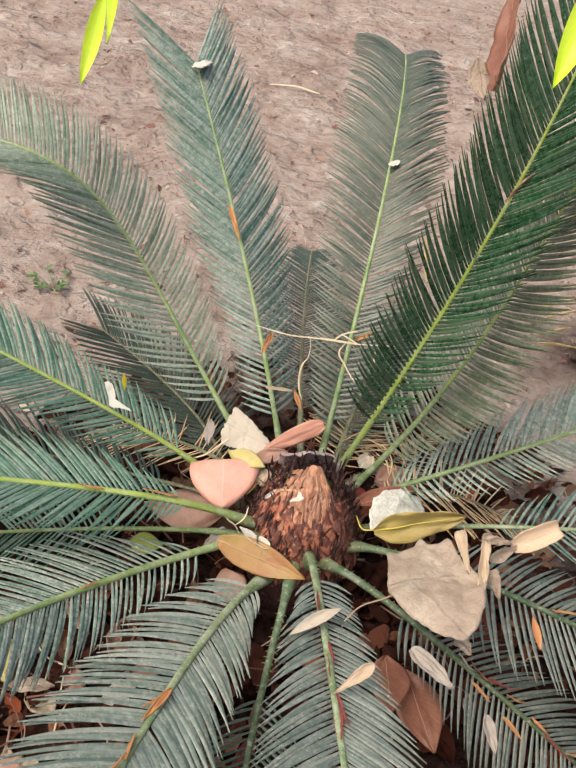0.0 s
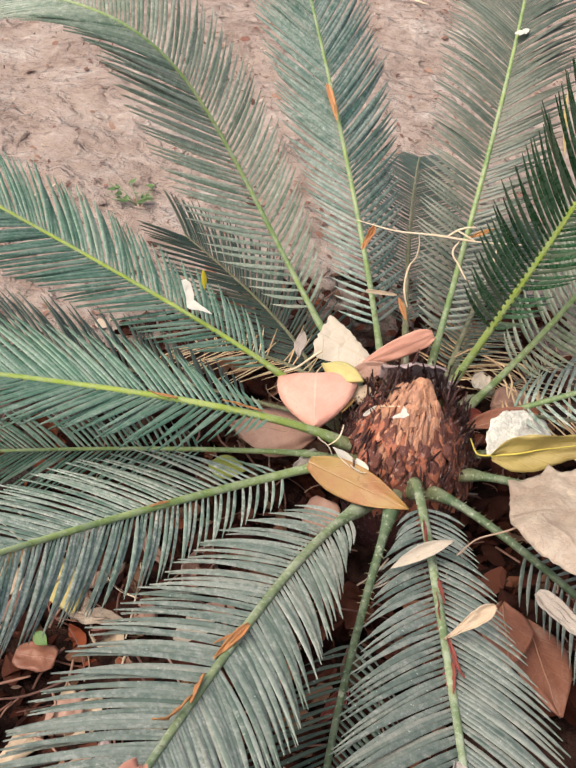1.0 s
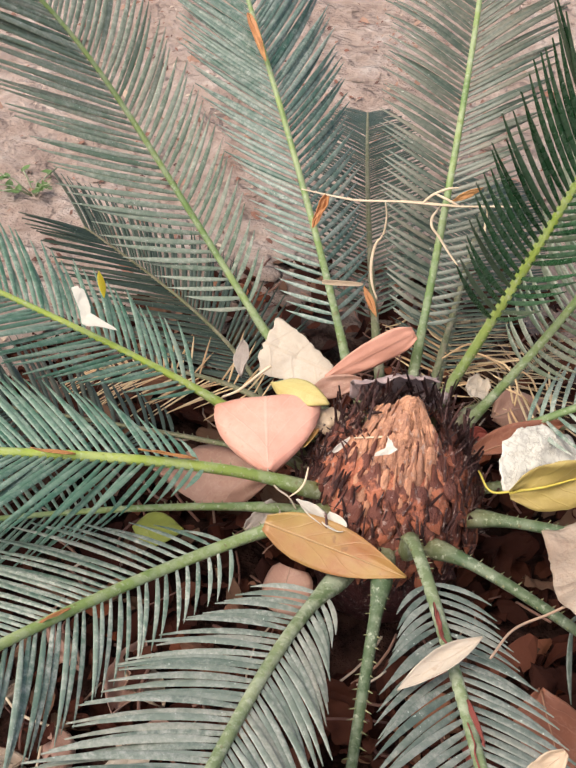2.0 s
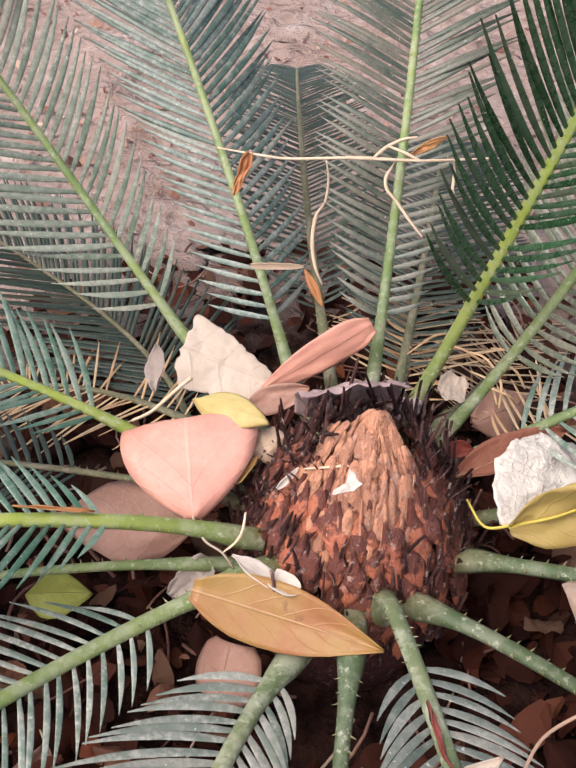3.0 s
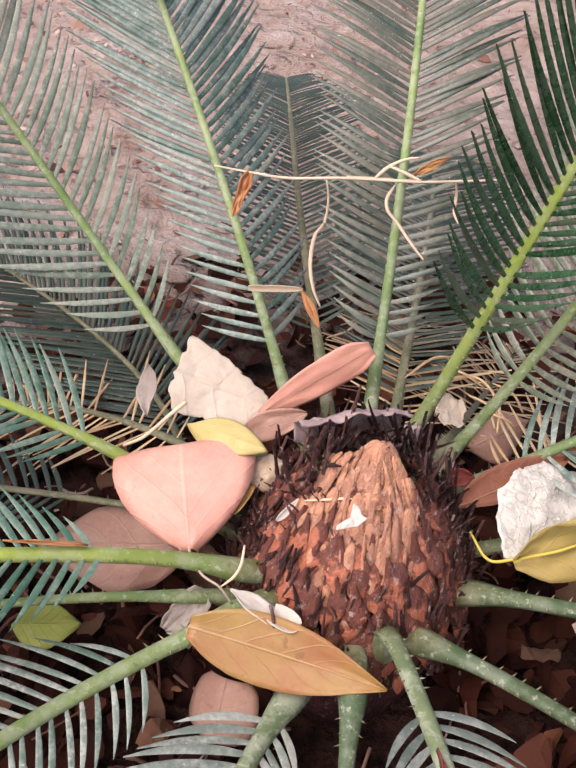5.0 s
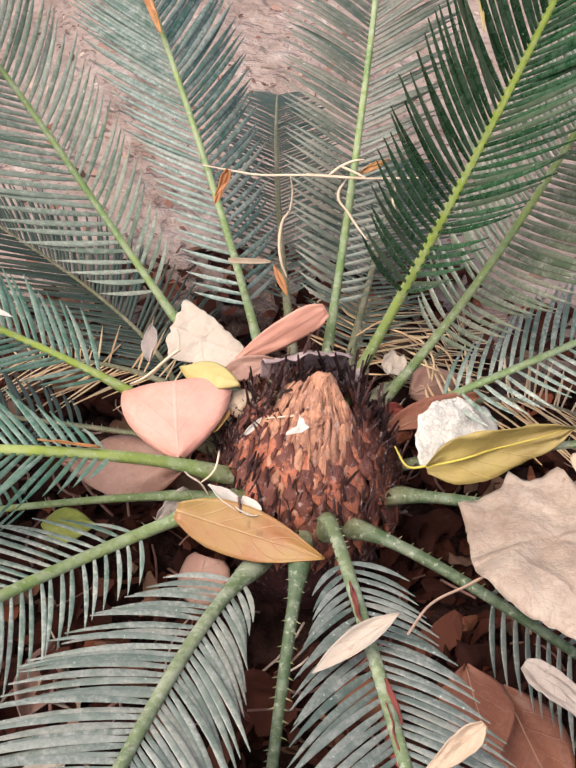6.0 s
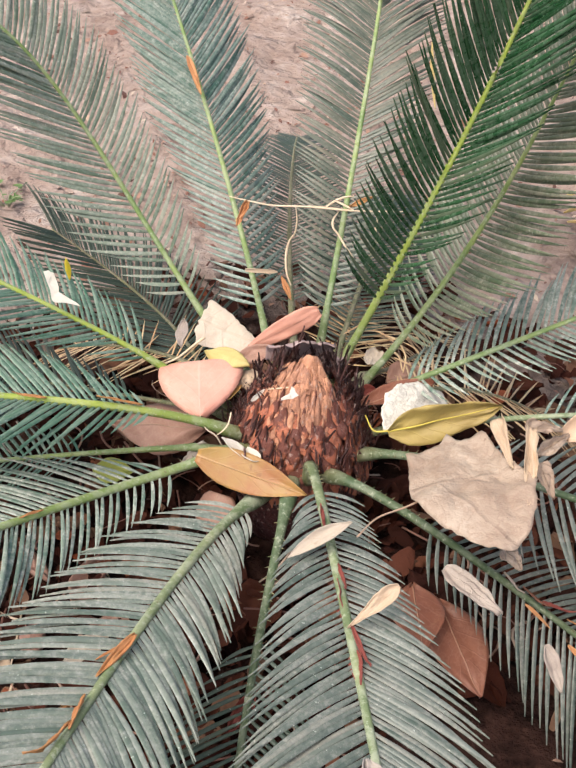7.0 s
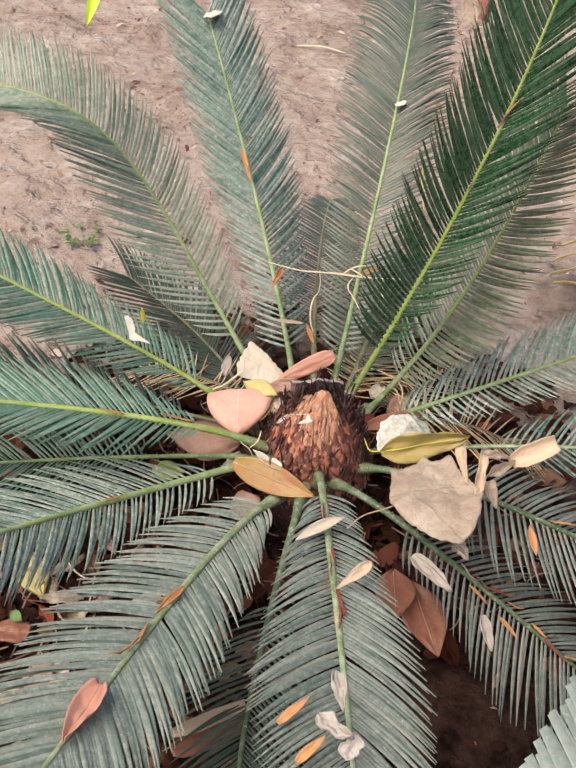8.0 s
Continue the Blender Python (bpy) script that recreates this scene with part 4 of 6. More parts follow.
        place("needle", needles[i % 3], ang, h, tilt, rnd.gauss(0, 14) if lying else rnd.uniform(-40, 40), (1.2 if lying else 1, 1, rnd.uniform(0.8, 1.5) if i < 150 else rnd.uniform(0.5, 1.0)), 0.0036 if lying else 0.003)

    # matted dark bristles between the scales and round the crown
    bits = bmesh.new()
    for i in range(900):
        ang, h = rnd.uniform(0, 2 * math.pi), rnd.uniform(0.30, 0.86)
        if h > 0.64 and abs((math.degrees(ang) + 86 + 180) % 360 - 180) < 34 + 70 * (h - 0.66):
            continue
        if h < 0.60 and i % 5 > 2:
            continue
        p, r = surface(ang, h)
        out = Vector((math.cos(ang), math.sin(ang), 0))
        along = Vector((-math.sin(ang), math.cos(ang), 0))
        way = (Vector((0, 0, 1)) - out * rnd.uniform(-0.5, 0.9) + along * rnd.uniform(-0.9, 0.9)).normalized()
        n = rnd.uniform(0.007, 0.020)
        bend = out * rnd.uniform(-0.2, 0.5) + along * rnd.uniform(-0.5, 0.5)
        w = rnd.uniform(0.0004, 0.0012)
        tube(bits, [p * 0.98 + way * n * q + bend * n * q * q for q in (0, 0.35, 0.7, 1)], [w * 1.3, w, w * 0.8, w * 0.3], 4, 0.6)
    part("bristles", bits, DARK, core, "matted dark brown bristles", kind="stuff", smooth=False)


build_caudex()

# ---- fallen leaves and bits on the plant ----
OVATE = (0.05, 0.55, 0.88, 1.0, 0.97, 0.85, 0.62, 0.33, 0.03)
LANCE = (0.05, 0.45, 0.78, 0.95, 1.0, 0.92, 0.72, 0.42, 0.03)
HEART = (0.08, 0.36, 0.58, 0.75, 0.88, 0.96, 1.0, 1.0, 0.97)
BLUNT = (0.55, 0.85, 0.97, 1.0, 1.0, 0.97, 0.92, 0.85, 0.60)
STRIP = (0.35, 0.75, 1.0, 1.0, 0.9, 0.8, 0.65, 0.4, 0.1)


def leaf_grid(base, tip, side, outline, cup=0.0, arch=0.0, crumple=0.0, curl=0.0, fold=0.0, ragged=0.0, rows=20, cols=12, seed=0, roll=0.0, half=None):
    """A blade from base to tip, half as wide as side stands off their line. cup lifts the margins, arch the middle,
    curl turns the tip, fold tucks the far end under, roll rolls the blade up across its width."""
    base, tip, side = Vector(base), Vector(tip), Vector(side)
    ax = tip - base
    L = ax.length
    ax = ax / L
    s = side - base
    s = s - ax * s.dot(ax)
    W = s.length
    s = s / W
    W = half or W
    nn = s.cross(ax)
    if nn.z < 0:
        nn = -nn
    bm = bmesh.new()
    uv = bm.loops.layers.uv.new("UVMap")
    grid, coords = [], []
    for i in range(rows + 1):
        u = i / rows
        w = lerp_list(outline, u) * W
        row, crow = [], []
        for j in range(cols + 1):
            v = 2 * j / cols - 1
            ww = w * (1 + ragged * noise.noise((u * 5 + seed, 3.0 * (1 if v > 0 else -1), seed * 1.7)) + 0.35 * ragged * noise.noise((u * 16 + seed, 6.0 * (1 if v > 0 else -1), seed)))
            if roll:
                a = v * roll
                px, pz = math.sin(a) / roll * ww, (1 - math.cos(a)) / roll * ww
            else:
                px, pz = v * ww, 0.0
            z = pz + cup * W * v * v + arch * L * 4 * u * (1 - u) + curl * L * max(0, u - 0.55) ** 2 * 4
            z += crumple * L * (noise.noise((u * 3.2 + seed * 3.1, v * 1.9, seed)) + 0.45 * noise.noise((u * 8.0, v * 4.5 + seed, 5.0)) + 0.16 * noise.noise((u * 19.0 + seed, v * 10.0, 8.0)))
            y = u * L
            if fold and u > 0.86:
                k = (u - 0.86) / 0.14
                z -= fold * L * k * k * (1.25 - 0.5 * abs(v))
                y = (0.86 + 0.14 * math.sin(k * 1.4)) * L
            y += ragged * L * 0.25 * noise.noise((v * 4 + seed, 9.0, seed)) * u
            row.append(bm.verts.new(base + ax * y + s * px + nn * z))
            crow.append((u, 0.5 + 0.5 * v))
        grid.append(row)
        coords.append(crow)
    for i in range(rows):
        for j in range(cols):
            f = bm.faces.new((grid[i][j], grid[i][j + 1], grid[i + 1][j + 1], grid[i + 1][j]))
            for loop, (a, b) in zip(f.loops, ((i, j), (i, j + 1), (i + 1, j + 1), (i + 1, j))):
                loop[uv].uv = coords[a][b]
    line = [grid[i][cols // 2].co + nn * 0.0005 for i in range(rows + 1)]
    return bm, base, nn, line


def sheet(name, label, key, centre, along, normal, corners, crumple=0.05, folds=0.0, cup=0.0, seed=0, turn=0.0, rough=0.03, thin=0.0005, category="leaf", group="fallen leaves"):
    """A flat torn leaf with an angular outline: corners as bearing in degrees and reach in millimetres about its centre.
    folds raises sharp creases, turn sets the bearing of its midrib."""
    o, nn = Vector(centre), Vector(normal).normalized()
    ax = Vector(along)
    ax = (ax - nn * ax.dot(nn)).normalized()
    ay = nn.cross(ax)
    pts = [Vector((math.cos(radians(a)), math.sin(radians(a)))) * r * 0.001 for a, r in sorted(corners)]

    def reach(a):
        d = Vector((math.cos(a), math.sin(a)))
        for p, q in zip(pts, pts[1:] + pts[:1]):
            e = q - p
            den = d.x * e.y - d.y * e.x
            if abs(den) < 1e-12:
                continue
            k, m = (p.x * e.y - p.y * e.x) / den, (p.x * d.y - p.y * d.x) / den
            if k > 0 and -1e-6 <= m <= 1 + 1e-6:
                return k
        return pts[0].length

    big_r = max(r for a, r in corners) * 0.001
    rings, segs = 16, 96
    bm = bmesh.new()
    uv = bm.loops.layers.uv.new("UVMap")
    edge = [reach(2 * math.pi * k / segs) * (1 + rough * noise.noise((k * 0.9, seed, 1.0)) + rough * 1.5 * noise.noise((k * 0.27, seed, 4.0))) for k in range(segs)]
    rnd = random.Random(seed)
    creases = []
    for k in range(6):
        a = rnd.uniform(0, math.pi)
        creases.append((rnd.uniform(-0.5, 0.5), rnd.uniform(-0.5, 0.5), math.cos(a), math.sin(a), folds * rnd.choice((-1.3, 1.3, 1.0, -0.8))))
    ca, sa = math.cos(radians(turn)), math.sin(radians(turn))

    def vert(x, y):
        u, w = x / big_r, y / big_r
        z = crumple * (noise.noise((u * 1.3 + seed, w * 1.3, seed)) + 0.5 * noise.noise((u * 3.1, w * 3.1 + seed, 4.0)) + 0.2 * noise.noise((u * 7.0 + seed, w * 7.0, 8.0)))
        z += folds * (abs(noise.noise((u * 1.9 + seed, w * 1.9, 3.0))) + 0.5 * abs(noise.noise((u * 4.2, w * 4.2 + seed, 6.0))))
        for px, py, dx, dy, k in creases:
            z += k * abs((u - px) * dx + (w - py) * dy)
        z += cup * (u * u + w * w)
        v = bm.verts.new(ax * x + ay * y + nn * z * big_r)
        return v, (0.5 + 0.5 * (u * ca + w * sa), 0.5 + 0.5 * (w * ca - u * sa))

    mid = vert(0, 0)
    grid = [[vert(math.cos(2 * math.pi * k / segs) * edge[k] * f, math.sin(2 * math.pi * k / segs) * edge[k] * f) for k in range(segs)] for f in [(r + 1) / rings for r in range(rings)]]

    def face(cs):
        f = bm.faces.new([c[0] for c in cs])
        for loop, c in zip(f.loops, cs):
            loop[uv].uv = c[1]

    for k in range(segs):
        face((mid, grid[0][k], grid[0][(k + 1) % segs]))
        for a, b in zip(grid, grid[1:]):
            face((a[k], b[k], b[(k + 1) % segs], a[(k + 1) % segs]))
    ob = new(name, finish(bm, name, LEAF[key]))
    ob.location = o
    sol = ob.modifiers.new("thickness", "SOLIDIFY")
    sol.thickness, sol.offset = thin, 0.0
    return tagged(ob, label, category, group)


def leaf(name, label, key, base, tip, side, outline=OVATE, stalk=(), thin=0.0005, stalk_r=0.0011, category="leaf", group="fallen leaves", stalk_mat=None, rib=0.0, **shape):
    """A fallen leaf as one thing: a blade, with a stalk as its part where it shows one."""
    bm, origin, nn, line = leaf_grid(base, tip, side, outline, **shape)
    line = [p - origin for p in line]
    for v in bm.verts:
        v.co -= origin
    ob = new(name, finish(bm, name, LEAF[key]))
    ob.location = origin
    sol = ob.modifiers.new("thickness", "SOLIDIFY")
    sol.thickness, sol.offset = thin, 0.0
    tagged(ob, label, category, group)
    if rib:
        rb = bmesh.new()
        tube(rb, line, [rib * (1 - 0.75 * k / len(line)) for k in range(len(line))], 6)
        part("midrib", rb, RIB[key], ob)
    if stalk:
        sb = bmesh.new()
        pts = [p - origin for p in curve_through(stalk, 6)]
        tube(sb, pts, [stalk_r * (1 - 0.3 * k / len(pts)) for k in range(len(pts))], 7)
        part("stalk", sb, stalk_mat or STRAW, ob)
    return ob


leaf("heart_leaf", "smooth salmon-pink heart-shaped fallen leaf beside the stump", "pink", (0.101, 0.879, 0.142), (0.086, 0.940, 0.157), (0.125, 0.930, 0.158), HEART, half=0.0385, cup=-0.16, arch=0.05, crumple=0.022, fold=0.16, seed=2, stalk_r=0.0008, stalk_mat=RIB["cream"],
     stalk=((0.1005, 0.8805, 0.1415), (0.1024, 0.8745, 0.1425), (0.1099, 0.8646, 0.1419), (0.1190, 0.8592, 0.1417), (0.1254, 0.8553, 0.1345)))
cream = sheet("cream_leaf", "large cream dry leaf with brown veins and a small hole", "cream", (0.1012, 0.9792, 0.1586), (0.714, 0.653, 0.252), (0.101, -0.453, 0.886),
              ((-171, 22), (-135, 20), (-89, 31), (-71, 34), (-60, 33), (-43, 25), (-12, 16), (40, 19), (69, 29), (81, 38), (106, 28), (137, 29), (170, 30)), crumple=0.05, folds=0.07, seed=3, turn=-60, rough=0.05)
bm = bmesh.new()
tube(bm, [p - cream.location for p in curve_through(((0.084, 0.966, 0.157), (0.077, 0.959, 0.154), (0.063, 0.951, 0.142), (0.050, 0.951, 0.132)), 6)], [0.0013 - 0.00002 * k for k in range(19)], 7)
part("stalk", bm, STRAW, cream)
coral = leaf("curved_leaf", "coral-brown curved leaf behind the stump, folded over at one end", "coral", (0.126, 0.966, 0.152), (0.185, 1.000, 0.180), (0.158, 0.980, 0.160), (0.30, 0.55, 0.74, 0.90, 1.0, 1.04, 1.06, 0.98, 0.50), half=0.0098, cup=-0.04, arch=-0.04, crumple=0.02, seed=4, rib=0.00015)
leaf("small_leaf", "small yellow leaf with red blotches", "yellow", (0.086, 0.956, 0.150), (0.133, 0.931, 0.163), (0.106, 0.934, 0.153), LANCE, cup=-0.25, arch=0.06, crumple=0.02, seed=5)
leaf("oval_leaf", "ochre-brown oval leaf with pale veins", "ochre", (0.107, 0.841, 0.134), (0.203, 0.825, 0.124), (0.158, 0.811, 0.114), (0.30, 0.72, 0.94, 1.0, 0.97, 0.85, 0.62, 0.33, 0.03), half=0.0168, cup=0.12, arch=-0.03, crumple=0.012, seed=6, rib=0.0009)
sheet("white_petal", "small torn white petal lying on the stump", "petal", (0.1793, 0.8725, 0.1880), (1, 0, 0), (0.0, -0.62, 0.78), ((97, 7.5), (75, 6.3), (40, 4.3), (11, 6.2), (-50, 3.3), (-120, 4.2), (-145, 9.5), (-157, 8), (150, 1.9)), crumple=0.10, folds=0.05, seed=41, rough=0.06)
curled = leaf("curled_leaf", "small curled cream leaf with a rolled end", "ivory", (0.1244, 0.8589, 0.1411), (0.1455, 0.8503, 0.1340), (0.1378, 0.8500, 0.1369), (0.12, 0.28, 0.60, 0.85, 1.0, 1.0, 1.0, 0.98, 0.92), half=0.0060, roll=0.35, crumple=0.03, seed=7)
leaf("withered_leaf", "small shrivelled pale grey leaf", "ash", (0.1092, 0.8735, 0.1125), (0.0895, 0.8600, 0.0955), (0.0953, 0.8718, 0.1086), (0.75, 0.95, 1.0, 0.9, 0.85, 0.9, 0.8, 0.6, 0.3), half=0.0095, crumple=0.16, ragged=0.35, roll=1.1, seed=8)
sheet("bleached_leaf", "bleached white dry leaf with fine dark cracks", "white", (0.2881, 0.9202, 0.1479), (0.725, 0.666, -0.178), (0.446, -0.258, 0.857),
      ((132, 33), (100, 31), (60, 32), (17, 41), (-1, 40), (-24, 34), (-103, 24), (-171, 42), (171, 40)), crumple=0.10, folds=0.04, cup=-0.06, seed=9, turn=70, rough=0.05)
leaf("olive_leaf", "olive-yellow pointed leaf with a long yellow stalk", "olive", (0.262, 0.888, 0.148), (0.353, 0.916, 0.172), (0.300, 0.885, 0.128), (0.2, 0.75, 1.0, 1.0, 0.85, 0.72, 0.62, 0.42, 0.03), cup=0.2, half=0.0175, crumple=0.05, arch=0.02, ragged=0.08, seed=10, rib=0.0010, stalk_mat=RIB["olive"], stalk_r=0.0009,
     stalk=((0.264, 0.889, 0.149), (0.250, 0.888, 0.147), (0.241, 0.902, 0.150)))
big = sheet("big_leaf", "large crumpled tan papery leaf with a curled-up margin", "tan", (0.3287, 0.8059, 0.1936), (0.933, 0.14, 0.333), (-0.34, 0.0, 0.94),
            ((-158, 52), (-126, 56), (-100, 63), (-81, 74), (-67, 67), (-45, 54), (-12, 43), (18, 31), (40, 30), (77, 56), (99, 52), (104, 68), (116, 54), (141, 63)), crumple=0.07, folds=0.10, seed=14, turn=12, rough=0.03)
bm = bmesh.new()
tube(bm, [p - big.location for p in curve_through(((0.312, 0.795, 0.194), (0.296, 0.786, 0.190), (0.280, 0.776, 0.185), (0.260, 0.762, 0.184), (0.248, 0.741, 0.186)), 6)], [0.0009 - 0.00001 * k for k in range(25)], 7)
part("stalk", bm, RIB["taupe"], big)
leaf("pale_leaf", "pale beige boat-shaped leaf lying on a frond", "cream", (0.243, 0.750, 0.190), (0.203, 0.715, 0.184), (0.231, 0.721, 0.186), LANCE, half=0.0078, roll=1.25, crumple=0.02, seed=12)
leaf("tan_leaf", "small twisted tan leaf lying on a frond", "pale", (0.278, 0.684, 0.216), (0.250, 0.662, 0.194), (0.271, 0.662, 0.198), (0.3, 0.8, 1.0, 0.9, 0.7, 0.5, 0.35, 0.22, 0.05), half=0.0068, roll=1.0, crumple=0.05, ragged=0.15, seed=13)
leaf("round_leaf", "round taupe leaf between the stalks", "taupe", (0.122, 0.812, 0.076), (0.126, 0.836, 0.096), (0.141, 0.814, 0.086), BLUNT, cup=-0.3, seed=14, rib=0.0004)
leaf("broad_leaf", "broad pinkish-brown crumpled leaf under the fronds", "taupe", (0.094, 0.924, 0.082), (0.002, 0.915, 0.080), (0.050, 0.950, 0.092), OVATE, half=0.027, cup=-0.2, crumple=0.06, ragged=0.1, seed=15, rib=0.0005)
leaf("red_leaf", "glossy rust-brown leaf beside the stump", "rust", (0.233, 0.922, 0.140), (0.300, 0.962, 0.146), (0.268, 0.922, 0.140), LANCE, half=0.0115, cup=0.45, crumple=0.02, seed=16, rib=0.0006)
leaf("ground_leaf", "rust-brown leaf on the dark soil", "rust", (0.322, 0.790, 0.060), (0.360, 0.716, 0.048), (0.318, 0.742, 0.056), OVATE, cup=0.1, crumple=0.04, seed=17, rib=0.0006)
leaf("ground_leaf", "rust-brown leaf on the dark soil", "rust", (0.300, 0.800, 0.062), (0.312, 0.732, 0.072), (0.284, 0.760, 0.066), OVATE, cup=0.1, crumple=0.04, seed=18, rib=0.0006)
leaf("bent_leaf", "smooth peach-coloured rolled leaf over a frond", "peach", (0.395, 0.863, 0.196), (0.437, 0.886, 0.214), (0.412, 0.880, 0.210), (0.55, 0.8, 0.95, 1.0, 1.0, 1.0, 0.98, 0.95, 0.8), half=0.0125, roll=1.0, crumple=0.025, ragged=0.1, seed=19)
leaf("crumpled_leaf", "thin twisted grey-beige leaf strip on a frond", "tan", (0.375, 0.838, 0.196), (0.399, 0.864, 0.198), (0.384, 0.856, 0.198), STRIP, half=0.0065, crumple=0.10, roll=0.8, ragged=0.3, seed=20)
leaf("grey_leaf", "narrow grey withered leaf on a frond", "grey", (0.388, 0.711, 0.140), (0.402, 0.688, 0.120), (0.404, 0.703, 0.130), STRIP, half=0.006, crumple=0.05, roll=0.6, seed=21)
leaf("grey_leaf", "narrow grey withered leaf on a frond", "grey", (0.314, 0.754, 0.150), (0.356, 0.726, 0.146), (0.328, 0.734, 0.148), STRIP, half=0.009, crumple=0.10, roll=0.5, ragged=0.3, seed=22)
sheet("white_leaf", "narrow bent white leaf caught on a frond", "petal", (-0.0385, 0.9290, 0.2115), (0.92, 0.39, 0.0), (0.308, -0.72, 0.62), ((110, 22), (98, 22), (86, 18.5), (60, 8), (38, 4.2), (-8, 8), (-29, 26), (-45, 10), (-90, 6.5), (-129, 5.4), (125, 6.5)), crumple=0.05, folds=0.03, cup=0.06, seed=23, rough=0.04)
leaf("yellow_leaflet", "tiny bright yellow leaflet on a frond", "bright", (-0.028, 0.938, 0.246), (-0.029, 0.942, 0.220), (-0.025, 0.940, 0.234), LANCE, half=0.0027, roll=0.5, seed=24)
leaf("dry_petal", "narrow pale straw leaf standing on a frond", "straw", (0.250, 1.024, 0.428), (0.260, 1.004, 0.384), (0.258, 1.008, 0.402), LANCE, half=0.0034, roll=0.7, seed=25)
leaf("dead_leaflet", "curled dead orange leaflet on the rachis", "orange", (0.110, 1.030, 0.268), (0.103, 1.014, 0.250), (0.115, 1.023, 0.258), (0.5, 0.9, 1.0, 0.85, 0.7, 0.65, 0.7, 0.5, 0.1), half=0.0040, roll=1.0, curl=0.25, crumple=0.12, seed=26)
leaf("dead_leaflet", "curled dead orange leaflet on the rachis", "orange", (0.022, 1.166, 0.336), (0.044, 1.130, 0.316), (0.036, 1.150, 0.326), STRIP, half=0.0035, roll=0.7, crumple=0.05, seed=27)
leaf("dead_leaflet", "curled dead orange leaflet on the rachis", "orange", (0.118, 0.640, 0.180), (0.106, 0.602, 0.190), (0.106, 0.624, 0.186), STRIP, half=0.0035, roll=0.6, crumple=0.05, seed=28)
leaf("dead_leaflet", "curled dead orange leaflet on the rachis", "orange", (0.098, 0.588, 0.192), (0.090, 0.534, 0.216), (0.088, 0.560, 0.204), STRIP, half=0.0035, roll=0.6, crumple=0.05, seed=29)
leaf("pale_sliver", "short pale straw sliver across a stalk", "pale", (0.113, 1.008, 0.209), (0.143, 1.010, 0.210), (0.126, 1.008, 0.206), (0.7, 0.95, 1.0, 1.0, 1.0, 0.95, 0.9, 0.75, 0.3), half=0.0021, roll=0.5, seed=30)
leaf("red_leaflet", "dead red leaflet on the rachis", "red", (0.238, 0.706, 0.182), (0.246, 0.672, 0.188), (0.244, 0.690, 0.190), STRIP, roll=0.8, crumple=0.05, seed=31)
leaf("red_leaflet", "dead red leaflet on the rachis", "red", (0.256, 0.648, 0.192), (0.262, 0.622, 0.198), (0.263, 0.636, 0.198), STRIP, roll=0.8, crumple=0.05, seed=32)
leaf("folded_leaf", "folded pinkish-brown leaf on a frond", "coral", (0.102, 0.502, 0.240), (0.102, 0.442, 0.266), (0.114, 0.466, 0.256), (0.35, 0.75, 1.0, 1.0, 0.95, 0.8, 0.6, 0.35, 0.08), half=0.0105, cup=0.5, crumple=0.05, ragged=0.12, seed=33, rib=0.0004)
leaf("round_green_leaf", "yellowing green leaf under the fronds", "leafgreen", (-0.002, 0.872, 0.060), (0.036, 0.878, 0.060), (0.016, 0.860, 0.058), OVATE, cup=-0.15, crumple=0.03, seed=34)


def bar(name, label, pts, r, material=STRAW, category="twig", group=""):
    line = curve_through(pts, 8)
    o = Vector(line[0])
    bm = bmesh.new()
    tube(bm, [p - o for p in line], [r * (1 - 0.5 * abs(2 * k / len(line) - 1) ** 3) for k in range(len(line))], 7, 0.7)
    ob = new(name, finish(bm, name, material))
    ob.location = o
    return tagged(ob, label, category, group)


bar("straw_twig", "thin pale straw lying across two fronds", ((0.087, 1.057, 0.254), (0.111, 1.056, 0.252), (0.130, 1.056, 0.251), (0.161, 1.058, 0.253), (0.200, 1.064, 0.251), (0.225, 1.074, 0.248), (0.250, 1.083, 0.246)), 0.0011)
bar("straw_curl", "curled dry tendril hanging from a straw", ((0.150, 1.056, 0.252), (0.152, 1.055, 0.240), (0.151, 1.052, 0.227), (0.146, 1.051, 0.217), (0.145, 1.043, 0.204), (0.148, 1.035, 0.192), (0.153, 1.031, 0.182)), 0.0012)
bar("straw_curl", "curled dry tendril looped round a stalk", ((0.176, 1.062, 0.251), (0.180, 1.067, 0.253), (0.185, 1.072, 0.255), (0.193, 1.075, 0.258), (0.201, 1.077, 0.259)), 0.0012)
bar("straw_curl", "curled dry tendril looped round a stalk", ((0.184, 1.070, 0.256), (0.194, 1.067, 0.254), (0.203, 1.065, 0.251)), 0.0012)
bar("straw_curl", "curled dry tendril hanging from a straw", ((0.190, 1.063, 0.251), (0.188, 1.064, 0.246), (0.185, 1.061, 0.241), (0.186, 1.056, 0.236), (0.192, 1.052, 0.231), (0.200, 1.045, 0.224), (0.209, 1.038, 0.217)), 0.0011)
bar("straw_curl", "short dry tendril hanging from a straw", ((0.223, 1.073, 0.248), (0.225, 1.074, 0.240), (0.225, 1.068, 0.231), (0.228, 1.063, 0.227)), 0.0010)
bar("straw_curl", "thin dry tendril knotted on a straw", ((0.161, 1.060, 0.253), (0.179, 1.066, 0.250), (0.193, 1.066, 0.250), (0.203, 1.067, 0.251)), 0.0008)
